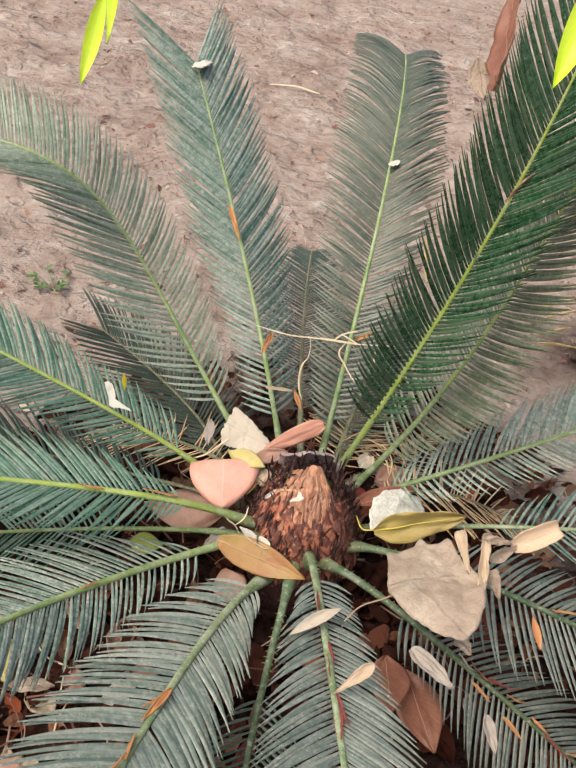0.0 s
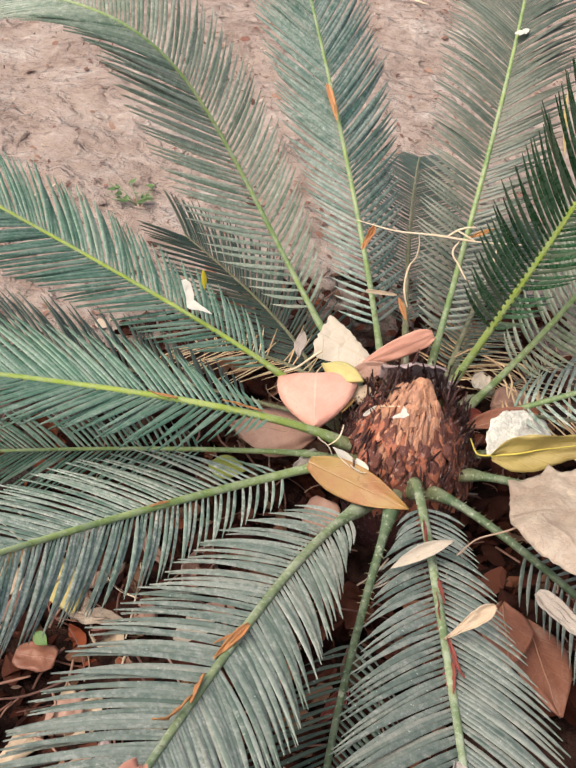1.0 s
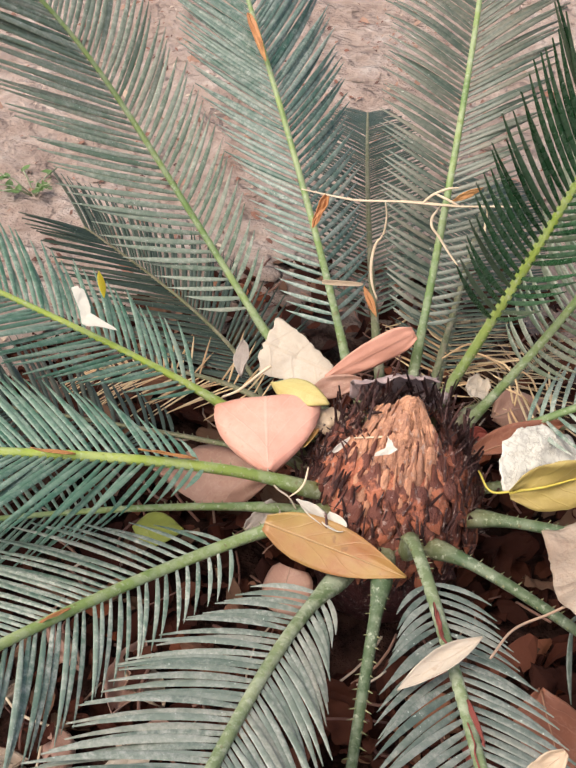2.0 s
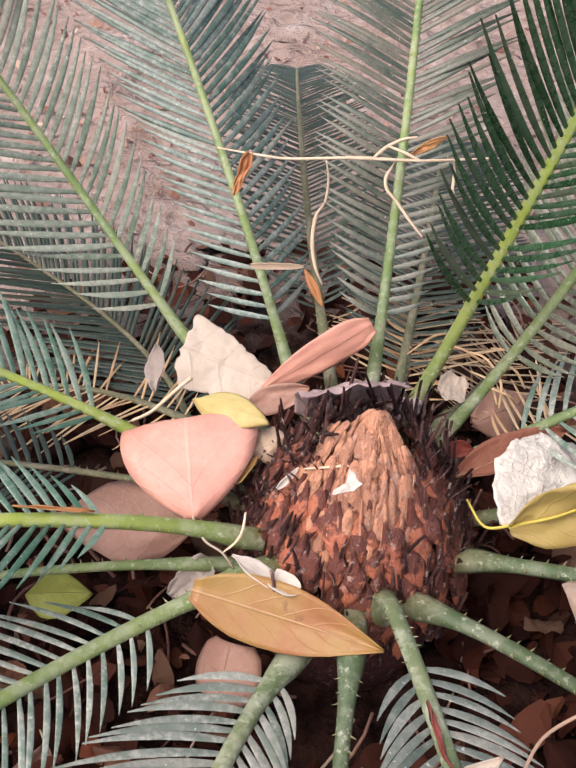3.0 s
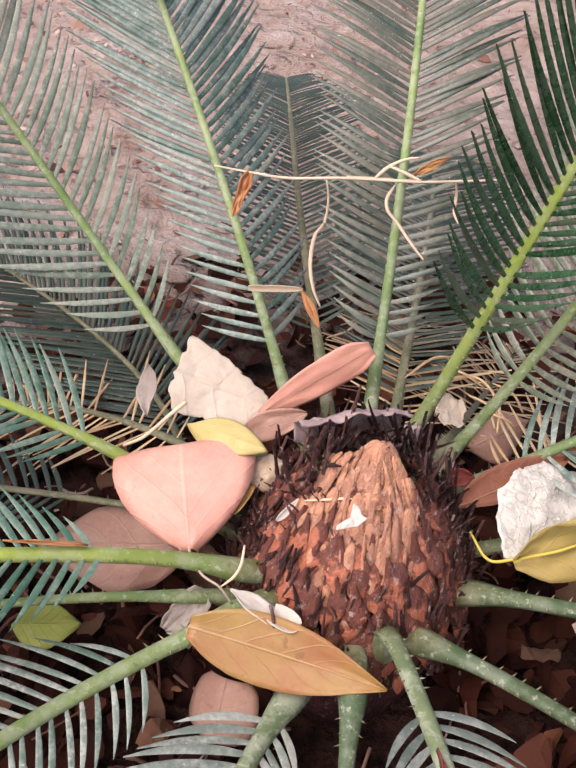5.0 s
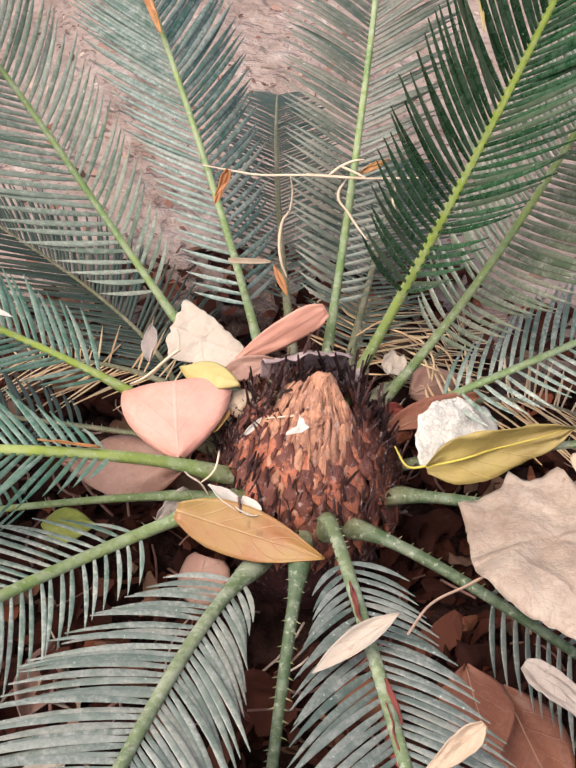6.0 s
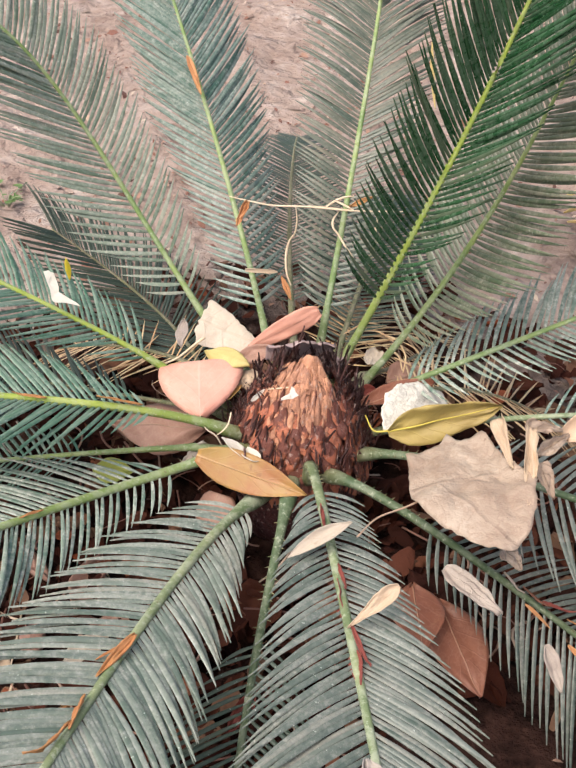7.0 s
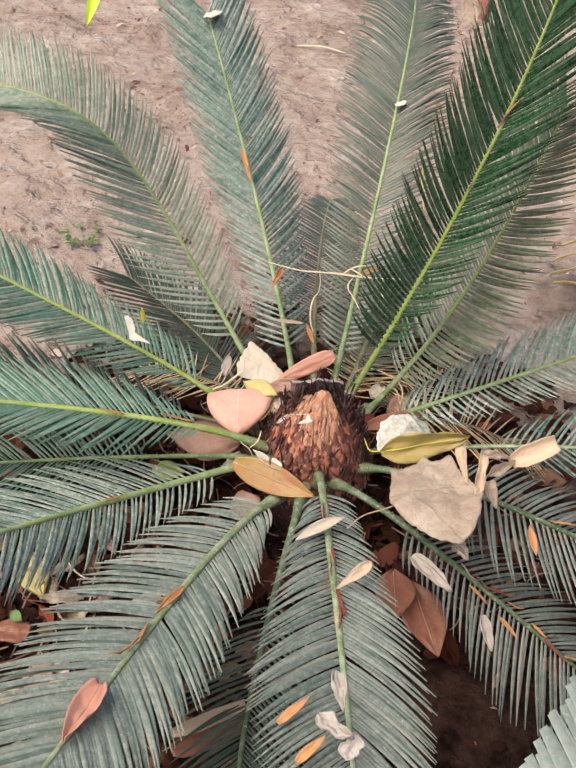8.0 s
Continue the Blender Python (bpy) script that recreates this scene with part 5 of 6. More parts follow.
leaf("dead_leaflet", "narrow dead red-orange leaflet caught under a straw", "orange", (0.197, 1.070, 0.251), (0.219, 1.083, 0.258), (0.208, 1.075, 0.251), LANCE, half=0.0028, roll=0.6, crumple=0.05, seed=131)
leaf("dead_leaflet", "narrow dead orange leaflet hanging before a small frond", "orange", (0.141, 1.046, 0.181), (0.154, 1.032, 0.164), (0.152, 1.042, 0.174), LANCE, half=0.0030, roll=0.6, crumple=0.05, seed=132)

# the folded end of the coral leaf and the curled margin of the big one


def leaf_part(name, label, material, owner, base, tip, side, outline, **shape):
    bm, origin, nn, line = leaf_grid(base, tip, side, outline, **shape)
    for v in bm.verts:
        v.co -= owner.location
    ob = part(name, bm, material, owner, label)
    sol = ob.modifiers.new("thickness", "SOLIDIFY")
    sol.thickness, sol.offset = 0.0005, 0.0


leaf_part("folded_end", "dull brown underside", LEAF["taupe"], coral, (0.118, 0.957, 0.146), (0.152, 0.970, 0.154), (0.134, 0.958, 0.145), (0.35, 0.75, 0.95, 1.0, 0.95, 0.85, 0.7, 0.45, 0.1), half=0.0085, cup=0.15, crumple=0.04, seed=71)
leaf_part("rolled_end", "rolled cream end", LEAF["ivory"], curled, (0.1452, 0.8512, 0.1349), (0.1592, 0.8458, 0.1330), (0.1519, 0.8432, 0.1335), (0.8, 0.95, 1.0, 1.0, 1.0, 0.98, 0.9, 0.75, 0.4), half=0.0060, cup=0.55, crumple=0.03, seed=78)
leaf_part("curled_margin", "cream curled margin", LEAF["pale"], big, (0.366, 0.846, 0.214), (0.364, 0.775, 0.205), (0.376, 0.812, 0.212), (0.6, 1.0, 0.8, 0.75, 0.9, 0.85, 0.7, 0.55, 0.25), half=0.0085, roll=1.7, crumple=0.10, ragged=0.3, rows=28, seed=72)
leaf_part("curled_lobe", "tan curled lobe", LEAF["tan"], big, (0.362, 0.850, 0.212), (0.392, 0.858, 0.206), (0.376, 0.864, 0.212), (0.7, 0.9, 1.0, 0.85, 0.7, 0.6, 0.5, 0.35, 0.1), half=0.008, roll=1.3, crumple=0.12, ragged=0.3, seed=73)
leaf_part("lower_lobe", "tan folded lobe", LEAF["tan"], big, (0.372, 0.818, 0.208), (0.384, 0.796, 0.196), (0.386, 0.812, 0.204), (0.8, 1.0, 0.95, 0.9, 0.8, 0.65, 0.5, 0.3, 0.1), half=0.0075, roll=0.8, crumple=0.08, ragged=0.2, seed=76)
leaf_part("folded_corner", "cream folded corner", LEAF["pale"], big, (0.343, 0.862, 0.205), (0.353, 0.812, 0.204), (0.351, 0.838, 0.208), (0.9, 1.0, 0.9, 0.75, 0.6, 0.48, 0.36, 0.2, 0.05), half=0.0075, roll=0.8, crumple=0.06, ragged=0.15, seed=74)
leaf_part("torn_corner", "torn tan corner", LEAF["tan"], big, (0.349, 0.761, 0.180), (0.365, 0.747, 0.172), (0.363, 0.757, 0.176), STRIP, half=0.008, roll=0.6, crumple=0.12, ragged=0.4, seed=75)
leaf("shrivelled_leaf", "shrivelled mauve-grey leaf draped behind the stump's top", "mauve", (0.147, 0.936, 0.182), (0.204, 0.956, 0.176), (0.173, 0.942, 0.190), BLUNT, half=0.0165, cup=-0.5, crumple=0.09, ragged=0.35, rows=30, cols=16, seed=81)
leaf("shrivelled_leaf", "shrivelled mauve-grey leaf beside the stump's top", "mauve", (0.197, 0.952, 0.150), (0.217, 0.967, 0.146), (0.205, 0.956, 0.158), BLUNT, half=0.010, cup=0.4, crumple=0.16, ragged=0.4, seed=82)
leaf("curled_scrap", "small curled pinkish-grey leaf scrap", "taupe", (0.191, 0.954, 0.164), (0.204, 0.960, 0.160), (0.197, 0.957, 0.166), LANCE, half=0.006, roll=0.7, crumple=0.05, seed=83)
leaf("brown_leaf", "dull brown dry leaf under the stalks", "taupe", (0.257, 1.011, 0.095), (0.297, 1.041, 0.095), (0.275, 1.034, 0.100), OVATE, half=0.018, cup=-0.2, crumple=0.05, ragged=0.1, seed=84, rib=0.0005)
leaf("tan_flake", "curled tan leaf between the stalks", "cream", (0.231, 1.018, 0.118), (0.249, 1.015, 0.115), (0.239, 0.997, 0.118), BLUNT, half=0.014, cup=0.3, crumple=0.14, ragged=0.3, seed=85)
leaf("tan_flake", "tan leaf scrap tucked beside the stump", "pale", (0.124, 0.923, 0.146), (0.147, 0.934, 0.150), (0.135, 0.934, 0.152), LANCE, half=0.010, cup=-0.4, crumple=0.08, ragged=0.2, seed=86)
leaf("orange_curl", "curled orange-brown leaf scrap beside the stump", "ochre", (0.116, 0.902, 0.142), (0.129, 0.919, 0.148), (0.125, 0.908, 0.145), STRIP, half=0.0055, roll=0.9, crumple=0.06, seed=87)
leaf("red_petal", "glossy dark red leaf scrap beside the stump", "red", (0.231, 0.946, 0.140), (0.248, 0.949, 0.138), (0.239, 0.949, 0.142), LANCE, half=0.006, roll=0.7, crumple=0.04, seed=88)
leaf("grey_flake", "narrow grey dry leaf beside a stalk", "grey", (0.052, 1.014, 0.135), (0.060, 0.972, 0.135), (0.060, 0.993, 0.137), LANCE, half=0.007, cup=0.4, crumple=0.05, seed=89)
bar("bent_tendril", "thin bent cream tendril beside the stump", ((0.1197, 0.8592, 0.1420), (0.1256, 0.8622, 0.1472), (0.1285, 0.8666, 0.1516), (0.1293, 0.8732, 0.1583)), 0.0008)
bar("dark_strand", "dark dry strand across a curled cream leaf", ((0.1440, 0.8560, 0.1350), (0.1452, 0.8520, 0.1392), (0.1468, 0.8470, 0.1380), (0.1475, 0.8440, 0.1330)), 0.0009, DARK)
bar("stump_straw", "thin tan tendril lying over the stump", ((0.156, 0.895, 0.170), (0.173, 0.892, 0.178), (0.188, 0.895, 0.180), (0.197, 0.912, 0.172)), 0.0009)
leaf("straw_end", "frayed pale end of a tendril on the stump", "ivory", (0.143, 0.890, 0.158), (0.153, 0.899, 0.166), (0.149, 0.894, 0.160), STRIP, half=0.0022, roll=0.7, seed=90)
leaf("yellow_leaf", "yellow-brown leaf in the litter", "yellow", (-0.113, 0.749, 0.020), (-0.067, 0.696, 0.020), (-0.081, 0.726, 0.020), OVATE, half=0.020, cup=-0.2, crumple=0.06, ragged=0.1, seed=91)
leaf("bark_strip", "flat brown strip of bark in the litter", "rust", (-0.096, 0.644, 0.020), (-0.060, 0.650, 0.020), (-0.080, 0.657, 0.020), BLUNT, half=0.014, crumple=0.06, ragged=0.15, seed=92)
leaf("dead_sheath", "long split brown leaf stalk under the fronds", "pale", (0.131, 0.558, 0.075), (0.187, 0.603, 0.075), (0.159, 0.585, 0.080), BLUNT, half=0.009, roll=1.1, crumple=0.02, seed=93)
leaf("dead_sheath", "long dark brown leaf stalk under the fronds", "rust", (0.132, 0.552, 0.055), (0.189, 0.596, 0.055), (0.161, 0.579, 0.060), BLUNT, half=0.013, roll=0.8, crumple=0.02, seed=94)
leaf("pale_scrap", "pale crumpled leaf hanging on the frond tip", "taupe", (0.341, 1.083, 0.575), (0.349, 1.071, 0.560), (0.336, 1.062, 0.570), BLUNT, half=0.012, crumple=0.14, ragged=0.4, roll=0.6, seed=95)
leaf("pale_scrap", "pale crumpled leaf hanging on the frond tip", "ivory", (0.349, 1.084, 0.580), (0.364, 1.081, 0.565), (0.362, 1.069, 0.580), BLUNT, half=0.010, crumple=0.14, ragged=0.4, roll=0.6, seed=96)
leaf("sprout_leaf", "fresh green sprout leaf in the litter", "weed", (-0.085, 0.662, 0.030), (-0.069, 0.655, 0.030), (-0.075, 0.663, 0.032), OVATE, half=0.006, cup=0.2, seed=97)


leaf("hanging_leaf", "large limp brown dead leaf hanging beside the upright frond's tip", "rust", (0.289, 1.200, 0.615), (0.286, 1.095, 0.548), (0.304, 1.098, 0.600), LANCE, half=0.022, cup=0.3, crumple=0.05, ragged=0.15, rows=24, cols=12, seed=111, rib=0.0006)
leaf("hanging_leaf", "tan dead leaf hanging beside the upright frond's tip", "tan", (0.264, 1.158, 0.555), (0.278, 1.119, 0.530), (0.280, 1.139, 0.550), LANCE, half=0.012, cup=0.3, crumple=0.08, ragged=0.2, seed=112)
leaf("pale_scrap", "pale narrow scrap lying on the upright frond", "peach", (0.377, 1.191, 0.360), (0.423, 1.241, 0.370), (0.398, 1.223, 0.368), STRIP, half=0.006, roll=0.7, crumple=0.12, ragged=0.3, seed=113)


for line in (((0.226, 1.042, 0.135), (0.245, 1.037, 0.135), (0.261, 1.036, 0.125)),
             ((0.246, 1.042, 0.130), (0.260, 1.036, 0.130), (0.271, 1.026, 0.120), (0.271, 1.012, 0.110)),
             ((0.251, 1.028, 0.125), (0.264, 1.025, 0.120), (0.270, 1.015, 0.110)),
             ((0.192, 1.090, 0.120), (0.200, 1.061, 0.130), (0.216, 1.050, 0.130)),
             ((0.192, 1.057, 0.130), (0.206, 1.041, 0.135), (0.212, 1.034, 0.135)),
             ((0.209, 1.022, 0.140), (0.228, 1.043, 0.140), (0.249, 1.056, 0.130)),
             ((0.265, 1.052, 0.125), (0.277, 1.051, 0.125), (0.288, 1.046, 0.120)),
             ((0.267, 1.041, 0.125), (0.281, 1.038, 0.120), (0.289, 1.032, 0.110)),
             ((0.260, 1.021, 0.120), (0.275, 1.014, 0.120), (0.283, 1.016, 0.110)),
             ((0.168, 1.113, 0.100), (0.182, 1.110, 0.110), (0.197, 1.111, 0.110)),
             ((0.159, 1.098, 0.100), (0.174, 1.097, 0.110), (0.181, 1.113, 0.110))):
    bar("dry_strand", "curved straw-coloured dead leaflet behind the stump", line, 0.0010, LEAFLET["dry"], "leaflet", "dead leaflets")


for k, (a, b) in enumerate((((0.452, 1.383, 0.097), (0.500, 1.400, 0.112)), ((0.450, 1.400, 0.110), (0.505, 1.425, 0.128)), ((0.452, 1.411, 0.128), (0.510, 1.440, 0.145)), ((0.458, 1.377, 0.089), (0.520, 1.384, 0.090)))):
    mid = (Vector(a) + Vector(b)) / 2 + Vector((0.0, -0.004, 0.008))
    leaf("yellow_leaflet", "long yellowed cycad leaflet behind the fronds", "straw", a, b, mid, STRIP, half=0.0042, roll=0.5, crumple=0.03, seed=140 + k, category="leaflet", group="dead leaflets")


rnd_litter = random.Random(57)
for key, label in (("pale", "pale beige"), ("taupe", "pinkish-brown"), ("tan", "tan papery"), ("rust", "rust-brown"), ("pale", "pale beige"), ("ochre", "ochre"), ("taupe", "pinkish-brown"),
                   ("tan", "tan papery"), ("pale", "pale beige"), ("rust", "rust-brown"), ("cream", "cream"), ("taupe", "pinkish-brown"), ("tan", "tan papery"), ("pale", "pale beige"),
                   ("taupe", "pinkish-brown"), ("tan", "tan papery"), ("taupe", "pinkish-brown"), ("pale", "pale beige"), ("mauve", "mauve-grey"), ("taupe", "pinkish-brown"), ("tan", "tan papery"), ("pale", "pale beige"),
                   ("mauve", "mauve-grey"), ("taupe", "pinkish-brown"), ("tan", "tan papery"), ("pale", "pale beige")) * 2:
    x, y = rnd_litter.uniform(-0.24, 0.06), rnd_litter.uniform(0.50, 0.80)
    a = rnd_litter.uniform(0, 6.28)
    base = Vector((x, y, ground_height(x, y) + rnd_litter.uniform(0.008, 0.02)))
    way = Vector((math.cos(a), math.sin(a), rnd_litter.uniform(-0.05, 0.2))) * rnd_litter.uniform(0.035, 0.06)
    leaf("litter_leaf", label + " dry leaf on the dark soil", key, base, base + way, base + way * 0.5 + Vector((-way.y, way.x, 0.006)), OVATE, half=rnd_litter.uniform(0.008, 0.016), cup=rnd_litter.uniform(-0.5, 0.6), crumple=0.10, ragged=0.2, rows=14, cols=8, seed=int(x * 900) + 400)


def on_rachis(f, s, lift=0.004, aside=0.0):
    """A point on a frond's midline, lifted off it."""
    p = RACHIS[f]
    x = s * (len(p) - 1)
    i = min(int(x), len(p) - 2)
    t = (p[i + 1] - p[i]).normalized()
    return p[i].lerp(p[i + 1], x - i) + Vector((0, 0, lift)) + t.cross(Vector((0, 0, 1))).normalized() * aside


rnd_bits = random.Random(31)
for f, s, key in ((8, 0.42, "grey"), (8, 0.50, "red"), (8, 0.55, "orange"), (8, 0.62, "orange"), (8, 0.66, "red"), (8, 0.72, "orange"), (8, 0.80, "red"), (8, 0.86, "orange"), (8, 0.46, "rust"),
                  (7, 0.50, "orange"), (7, 0.62, "orange"), (7, 0.70, "orange"), (7, 0.80, "orange"), (11, 0.46, "orange"), (11, 0.56, "orange"), (11, 0.60, "orange"), (14, 0.20, "orange"), (14, 0.35, "orange"),
                  (9, 0.22, "red"), (9, 0.34, "red"), (9, 0.44, "red"), (12, 0.40, "orange"), (3, 0.62, "taupe")):
    a = on_rachis(f, s, 0.005, rnd_bits.uniform(-0.004, 0.004))
    b = on_rachis(f, s + rnd_bits.uniform(0.04, 0.075), rnd_bits.uniform(0.004, 0.010), rnd_bits.uniform(-0.014, 0.014))
    side = (a + b) / 2 + Vector((rnd_bits.uniform(-0.01, 0.01), 0.008, rnd_bits.uniform(-0.01, 0.01)))
    leaf("dead_leaflet", "curled dead %s leaflet on the rachis" % {"grey": "grey", "rust": "brown", "taupe": "brown"}.get(key, key), key, a, b, side, STRIP, half=rnd_bits.uniform(0.0011, 0.0024), roll=0.8, curl=rnd_bits.uniform(-0.2, 0.3), crumple=0.06, rows=10, cols=6, seed=100 + int(s * 100) + f)
for a, b, c in (((0.234, 0.516, 0.220), (0.253, 0.539, 0.225), (0.242, 0.532, 0.222)), ((0.254, 0.488, 0.225), (0.271, 0.510, 0.230), (0.263, 0.503, 0.228))):
    leaf("dead_leaflet", "curled dead orange leaflet on a frond", "orange", a, b, c, STRIP, half=0.0042, roll=0.7, curl=0.1, crumple=0.05, seed=98)
leaf("pale_scrap", "pale withered leaf scraps on a frond", "ash", (0.286, 0.497, 0.232), (0.295, 0.513, 0.236), (0.283, 0.508, 0.236), BLUNT, half=0.007, roll=0.8, crumple=0.15, ragged=0.5, seed=99)
leaf("dead_leaflet", "curled dead orange leaflet on a frond", "orange", (0.372, 0.734, 0.150), (0.392, 0.726, 0.138), (0.380, 0.728, 0.146), STRIP, half=0.003, roll=0.6, seed=45)
leaf("dead_leaflet", "curled dead orange leaflet on a frond", "orange", (0.404, 0.716, 0.136), (0.424, 0.704, 0.126), (0.412, 0.708, 0.132), STRIP, half=0.003, roll=0.6, seed=46)
leaf("dead_leaflet", "curled dead orange leaflet on a frond", "orange", (0.420, 0.800, 0.178), (0.430, 0.772, 0.168), (0.430, 0.790, 0.174), LANCE, half=0.004, roll=0.6, seed=47)
leaf("red_leaflet", "dead red leaflet under a frond", "red", (0.19, 0.671, 0.076), (0.175, 0.647, 0.056), (0.189, 0.653, 0.058), STRIP, half=0.007, crumple=0.1, roll=0.6, seed=48)
leaf("pale_scrap", "pale torn leaf scrap on the frond tip", "ivory", (-0.052, 1.270, 0.452), (-0.046, 1.296, 0.452), (-0.030, 1.280, 0.456), BLUNT, half=0.010, crumple=0.1, ragged=0.4, seed=49)
leaf("pale_scrap", "pale torn leaf scrap on a frond", "ivory", (0.196, 1.262, 0.378), (0.204, 1.276, 0.380), (0.206, 1.264, 0.380), BLUNT, half=0.005, crumple=0.1, ragged=0.4, seed=50)
leaf("pale_scrap", "pale curled leaf scrap lying on a frond", "ash", (0.268, 0.560, 0.236), (0.280, 0.528, 0.240), (0.280, 0.545, 0.238), STRIP, half=0.006, roll=0.7, crumple=0.12, ragged=0.3, seed=51)
leaf("pale_scrap", "pale curled leaf scrap lying on a frond", "ash", (0.262, 0.520, 0.238), (0.290, 0.508, 0.242), (0.274, 0.506, 0.240), STRIP, half=0.007, crumple=0.16, ragged=0.4, seed=52)
bar("ground_stick", "thin pale stick lying on the bare soil", ((-0.165, 2.36, 0.012), (-0.10, 2.365, 0.016), (-0.04, 2.355, 0.012)), 0.003, category="twig")


def weed(x, y):
    """A small green weed: a tuft of tiny leaves on short stems."""
    rnd = random.Random(8)
    z = ground_height(x, y)
    root = new("weed")
    root.location = (x, y, z)
    tagged(root, "small green weed growing on the bare soil", "weed")
    for k in range(9):
        a, r = rnd.uniform(0, 6.28), rnd.uniform(0.02, 0.06)
        tip = Vector((math.cos(a) * r, math.sin(a) * r, rnd.uniform(0.006, 0.03)))
        bm = bmesh.new()
        tube(bm, [Vector((0, 0, -0.003)), tip * 0.5 + Vector((0, 0, 0.006)), tip], [0.0008] * 3, 5)
        part("stem", bm, STEM["sage"], root)
        for q in range(3):
            b = tip * rnd.uniform(0.4, 1.0)
            d = Vector((rnd.uniform(-1, 1), rnd.uniform(-1, 1), 0.2)).normalized() * rnd.uniform(0.008, 0.016)
            bm, o, nn, line = leaf_grid(b, b + d, b + d * 0.5 + Vector((-d.y, d.x, 0)) * 0.35, OVATE, cup=0.2, rows=5, cols=4)
            part("leaf", bm, LEAF["weed"], root)


weed(-0.31, 1.385)


for k in range(26):
    x, y = rnd_litter.uniform(-0.24, 0.04), rnd_litter.uniform(0.52, 0.82)
    a, n = rnd_litter.uniform(0, 6.28), rnd_litter.uniform(0.015, 0.05)
    z = ground_height(x, y) + rnd_litter.uniform(0.010, 0.030)
    way = Vector((math.cos(a), math.sin(a), rnd_litter.uniform(-0.1, 0.1))) * n
    o = Vector((x, y, z))
    bar("dry_twig", "thin reddish-brown dry twig in the litter", (o - way, o + Vector((-way.y, way.x, 0.1 * n)) * rnd_litter.uniform(-0.3, 0.3), o + way), rnd_litter.uniform(0.0007, 0.0014), CRUMB if k % 3 else STRAW, "twig", "litter twigs")

# overhanging shrub with fresh leaves
shrub = new("shrub_branch")
shrub.location = (-0.75, 0.55, 0.0)
tagged(shrub, "thin branch with fresh lime-green leaves hanging over the cycad", "branch")
bpy.context.view_layer.update()


def shrub_part(pts, r):
    line = [p - shrub.location for p in curve_through(pts, 8)]
    bm = bmesh.new()
    tube(bm, line, [r * (1 - 0.6 * k / len(line)) for k in range(len(line))], 8)
    part("stem", bm, STEM["green"], shrub)


shrub_part(((-0.75, 0.55, 0.0), (-0.72, 0.70, 0.45), (-0.50, 0.90, 0.80), (-0.20, 1.02, 0.86), (-0.05, 1.00, 0.69), (-0.046, 0.980, 0.612)), 0.006)
shrub_part(((-0.20, 1.02, 0.86), (0.05, 1.00, 0.90), (0.22, 0.86, 0.86), (0.312, 0.80, 0.750)), 0.003)
for base, tip, side in (((-0.052, 0.980, 0.620), (-0.062, 0.944, 0.548), (-0.048, 0.962, 0.580)), ((-0.050, 1.000, 0.690), (-0.040, 0.965, 0.580), (-0.030, 0.980, 0.640)),
                        ((0.312, 0.800, 0.750), (0.290, 0.752, 0.678), (0.322, 0.774, 0.712))):
    bm, o, nn, line = leaf_grid(base, tip, side, LANCE, cup=0.3, curl=0.1, seed=40, half=0.0095 if base[0] > 0.2 else 0.0072)
    for v in bm.verts:
        v.co -= shrub.location
    part("leaf", bm, LEAF["lime"], shrub)

# ---- litter ----


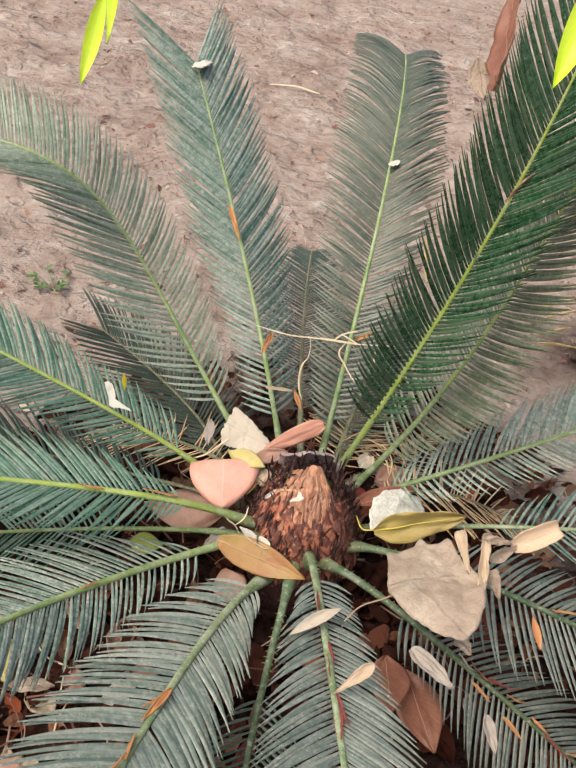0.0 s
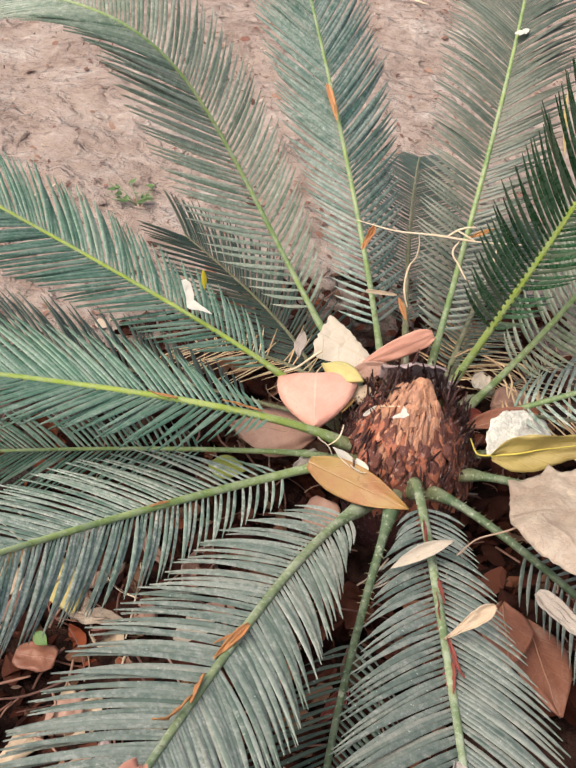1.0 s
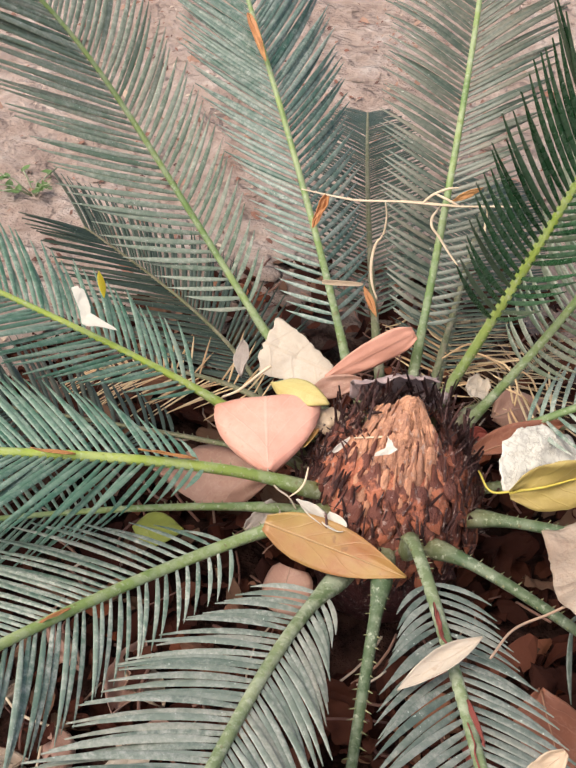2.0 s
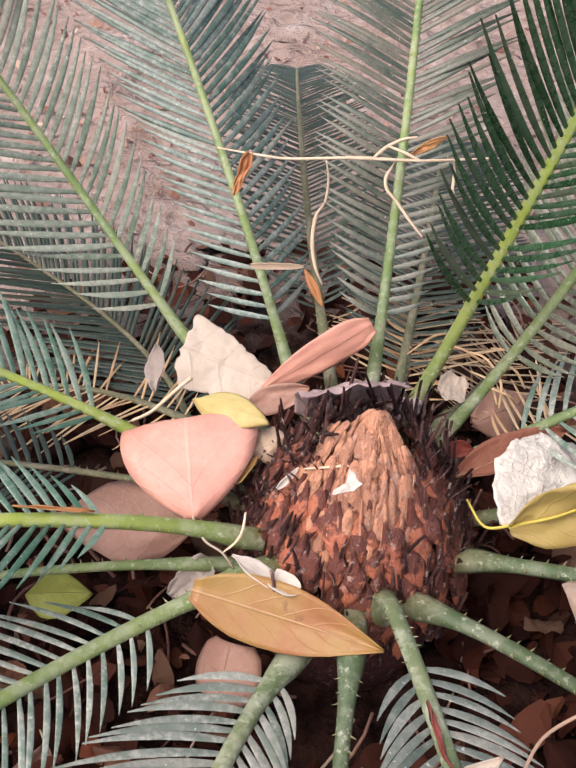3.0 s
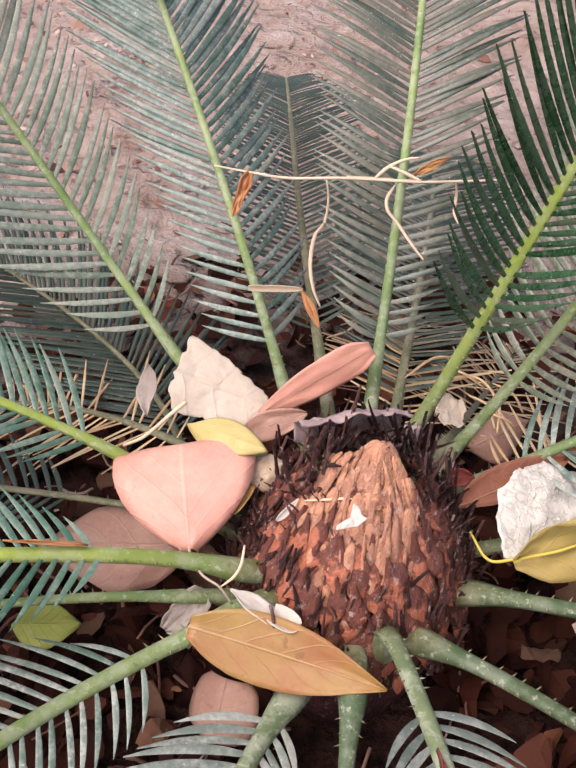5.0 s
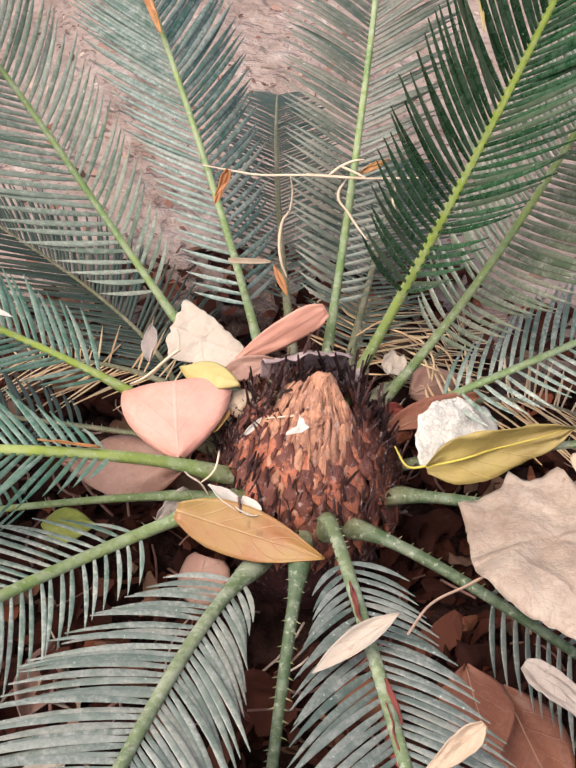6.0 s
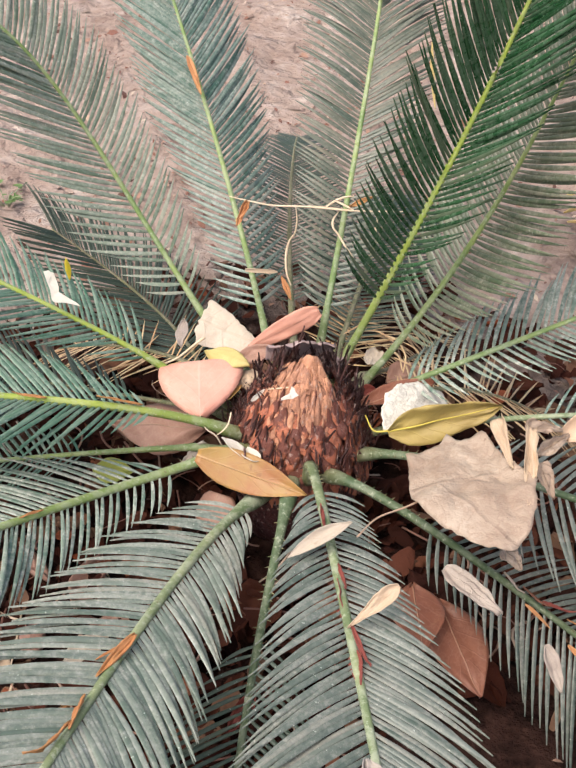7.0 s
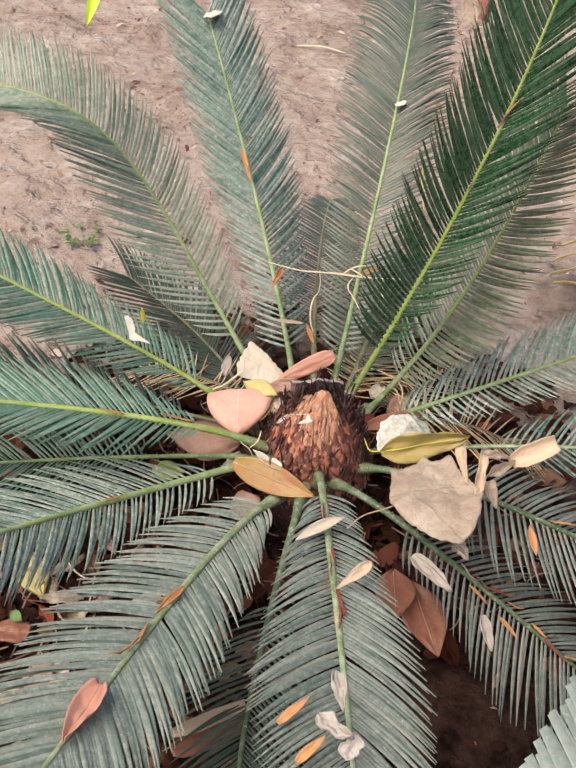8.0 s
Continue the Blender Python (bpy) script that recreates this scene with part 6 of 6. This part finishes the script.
def build_litter():
    rnd = random.Random(21)
    kinds = []
    for k in range(7):
        bm, o, nn, line = leaf_grid((0, 0, 0), (1, 0, 0), (0.5, rnd.uniform(0.2, 0.42), 0), (OVATE, LANCE, BLUNT)[k % 3], cup=rnd.uniform(-0.9, 1.2), arch=rnd.uniform(-0.1, 0.25), crumple=0.16, curl=rnd.uniform(-0.3, 0.5), ragged=0.35, rows=12, cols=8, seed=60 + k)
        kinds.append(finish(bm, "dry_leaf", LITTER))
    placed = 0
    while placed < 300:
        a, r = rnd.uniform(0, 2 * math.pi), 0.06 + 0.40 * rnd.random() ** 0.85
        x, y = 0.20 + r * math.cos(a), 0.85 + r * math.sin(a)
        size = rnd.uniform(0.020, 0.055)
        if x > 0.27 and y < 0.76:
            continue
        z = ground_height(x, y) + 0.006 + max(0, 0.045 * (1 - r / 0.3)) * rnd.random()
        ob = new("dry_leaf", kinds[rnd.randrange(len(kinds))])
        ob.matrix_basis = pose(x, y, z, rnd.uniform(-32, 32), rnd.uniform(-32, 32), rnd.uniform(0, 360)) @ Matrix.Diagonal((size, size, size, 1))
        tagged(ob, "curled brown dry leaf in the litter", "leaf", "leaf litter")
        placed += 1

    # curled scraps of leaf, heaped under the fronds
    verts, faces = [], []
    for k in range(2400):
        a, r = rnd.uniform(0, 2 * math.pi), 0.055 + 0.42 * rnd.random() ** 0.75
        x, y = 0.19 + r * math.cos(a), 0.86 + r * math.sin(a)
        n, w = rnd.uniform(0.005, 0.017), rnd.uniform(0.3, 0.8)
        if x > 0.29 and y < 0.74 and rnd.random() < 0.85:
            continue
        z = ground_height(x, y) + 0.003 + 0.05 * rnd.random() ** 2 * max(0.0, 1 - r / 0.42)
        m = pose(x, y, z, rnd.uniform(-50, 50), rnd.uniform(-50, 50), rnd.uniform(0, 360))
        cu, cv, i = rnd.uniform(-0.6, 0.6), rnd.uniform(-0.5, 0.5), len(verts)
        for p in range(5):
            u = p / 2 - 1
            for q in (-1, 0, 1):
                v = q * w * (1 - 0.75 * u * u + rnd.uniform(-0.12, 0.12))
                verts.append(tuple(m @ Vector((u * n, v * n, n * (cu * u * u + cv * v * v + rnd.uniform(-0.1, 0.1))))))
        faces += [(i + 3 * p + q, i + 3 * p + q + 1, i + 3 * p + q + 4, i + 3 * p + q + 3) for p in range(4) for q in range(2)]
    me = bpy.data.meshes.new("litter_scraps")
    me.from_pydata(verts, [], faces)
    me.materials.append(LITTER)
    tagged(new("litter_scraps", me), "heaped curled brown scraps of dead leaves", "litter", kind="stuff")

    # broken dry leaflets and twiglets lying criss-cross under the fronds
    bits = bmesh.new()
    for k in range(420):
        a, r = rnd.uniform(0, 2 * math.pi), 0.05 + 0.42 * rnd.random() ** 0.8
        x, y = 0.20 + r * math.cos(a), 0.87 + r * math.sin(a)
        m = pose(x, y, ground_height(x, y) + rnd.uniform(0.004, 0.045), rnd.uniform(-25, 25), rnd.uniform(-25, 25), rnd.uniform(0, 360))
        n = rnd.uniform(0.015, 0.05)
        if x > 0.29 and y < 0.76:
            continue
        bend = rnd.uniform(-0.25, 0.25)
        tube(bits, [m @ Vector((n * (q - 0.5), bend * n * (q - 0.5) ** 2 * 4, 0.1 * n * q * (1 - q))) for q in (0, 0.25, 0.5, 0.75, 1)], [rnd.uniform(0.0006, 0.0014)] * 5, 5, 0.5)
    tagged(new("litter_twiglets", finish(bits, "litter_twiglets", CRUMB)), "broken dry leaflets and twiglets under the fronds", "litter", kind="stuff")

    # flat clods and scuffed plates of dry earth
    verts, faces = [], []
    for k in range(1500):
        x, y = rnd.uniform(-1.1, 0.9), 1.05 + 1.9 * rnd.random()
        if noise.noise((x * 3.0, y * 3.0, 21.0)) < -0.1 and rnd.random() < 0.8:
            continue
        if math.hypot(x - 0.2, y - 0.85) < 0.42:
            continue
        n, hgt = rnd.uniform(0.004, 0.012) if rnd.random() < 0.8 else rnd.uniform(0.012, 0.026), rnd.uniform(0.08, 0.22)
        m = pose(x, y, ground_height(x, y) - 0.001, rnd.uniform(-12, 12), rnd.uniform(-12, 12), rnd.uniform(0, 360))
        i = len(verts)
        for ring, (f, z) in enumerate(((1.0, 0.0), (0.86, 0.7), (0.5, 1.0))):
            for q in range(7):
                a = 6.2832 * q / 7 + 0.2 * ring
                r = n * f * (0.75 + 0.35 * noise.noise((q * 1.7 + k, 0.3, 5.0)))
                verts.append(tuple(m @ Vector((r * math.cos(a) * 1.3, r * math.sin(a), n * hgt * z * rnd.uniform(0.8, 1.2)))))
        for ring in range(2):
            for q in range(7):
                a, b = i + ring * 7 + q, i + ring * 7 + (q + 1) % 7
                faces.append((a, b, b + 7, a + 7))
        faces.append(tuple(range(i + 14, i + 21)))
    me = bpy.data.meshes.new("soil_clods")
    me.from_pydata(verts, [], faces)
    for p in me.polygons:
        p.use_smooth = True
    me.materials.append(SOIL)
    tagged(new("soil_clods", me), "flat clods of dry pinkish-brown earth", "soil", kind="stuff")

    # crumbs strewn over the soil
    verts, faces = [], []
    for k in range(17000):
        x, y = rnd.uniform(-1.3, 1.0), 0.35 + 3.0 * rnd.random() ** 1.1
        near = math.hypot(x - 0.2, y - 0.85)
        if near < 0.5 and rnd.random() < 0.85:
            continue
        if rnd.random() > 0.22 + 0.78 * (noise.noise((x * 4, y * 4, 11.0)) > 0.0):
            continue
        s = rnd.uniform(0.002, 0.006) if rnd.random() < 0.95 else rnd.uniform(0.006, 0.014)
        w = s * rnd.uniform(0.2, 0.5)
        m = pose(x, y, ground_height(x, y) + 0.002, rnd.uniform(-30, 30), rnd.uniform(-30, 30), rnd.gauss(0, 50))
        i = len(verts)
        for p in ((-s, 0, 0), (-s * 0.3, -w, 0.001), (s * 0.5, -w * 0.7, 0.0015), (s, 0, 0.001), (s * 0.4, w, 0.35 * s), (-s * 0.4, w * 0.8, 0.45 * s)):
            verts.append(tuple(m @ Vector(p)))
        faces += [(i, i + 1, i + 5), (i + 1, i + 2, i + 4, i + 5), (i + 2, i + 3, i + 4)]
    me = bpy.data.meshes.new("litter_crumbs")
    me.from_pydata(verts, [], faces)
    me.materials.append(CRUMB)
    tagged(new("litter_crumbs", me), "small reddish-brown leaf crumbs strewn over the soil", "litter", kind="stuff")


build_litter()
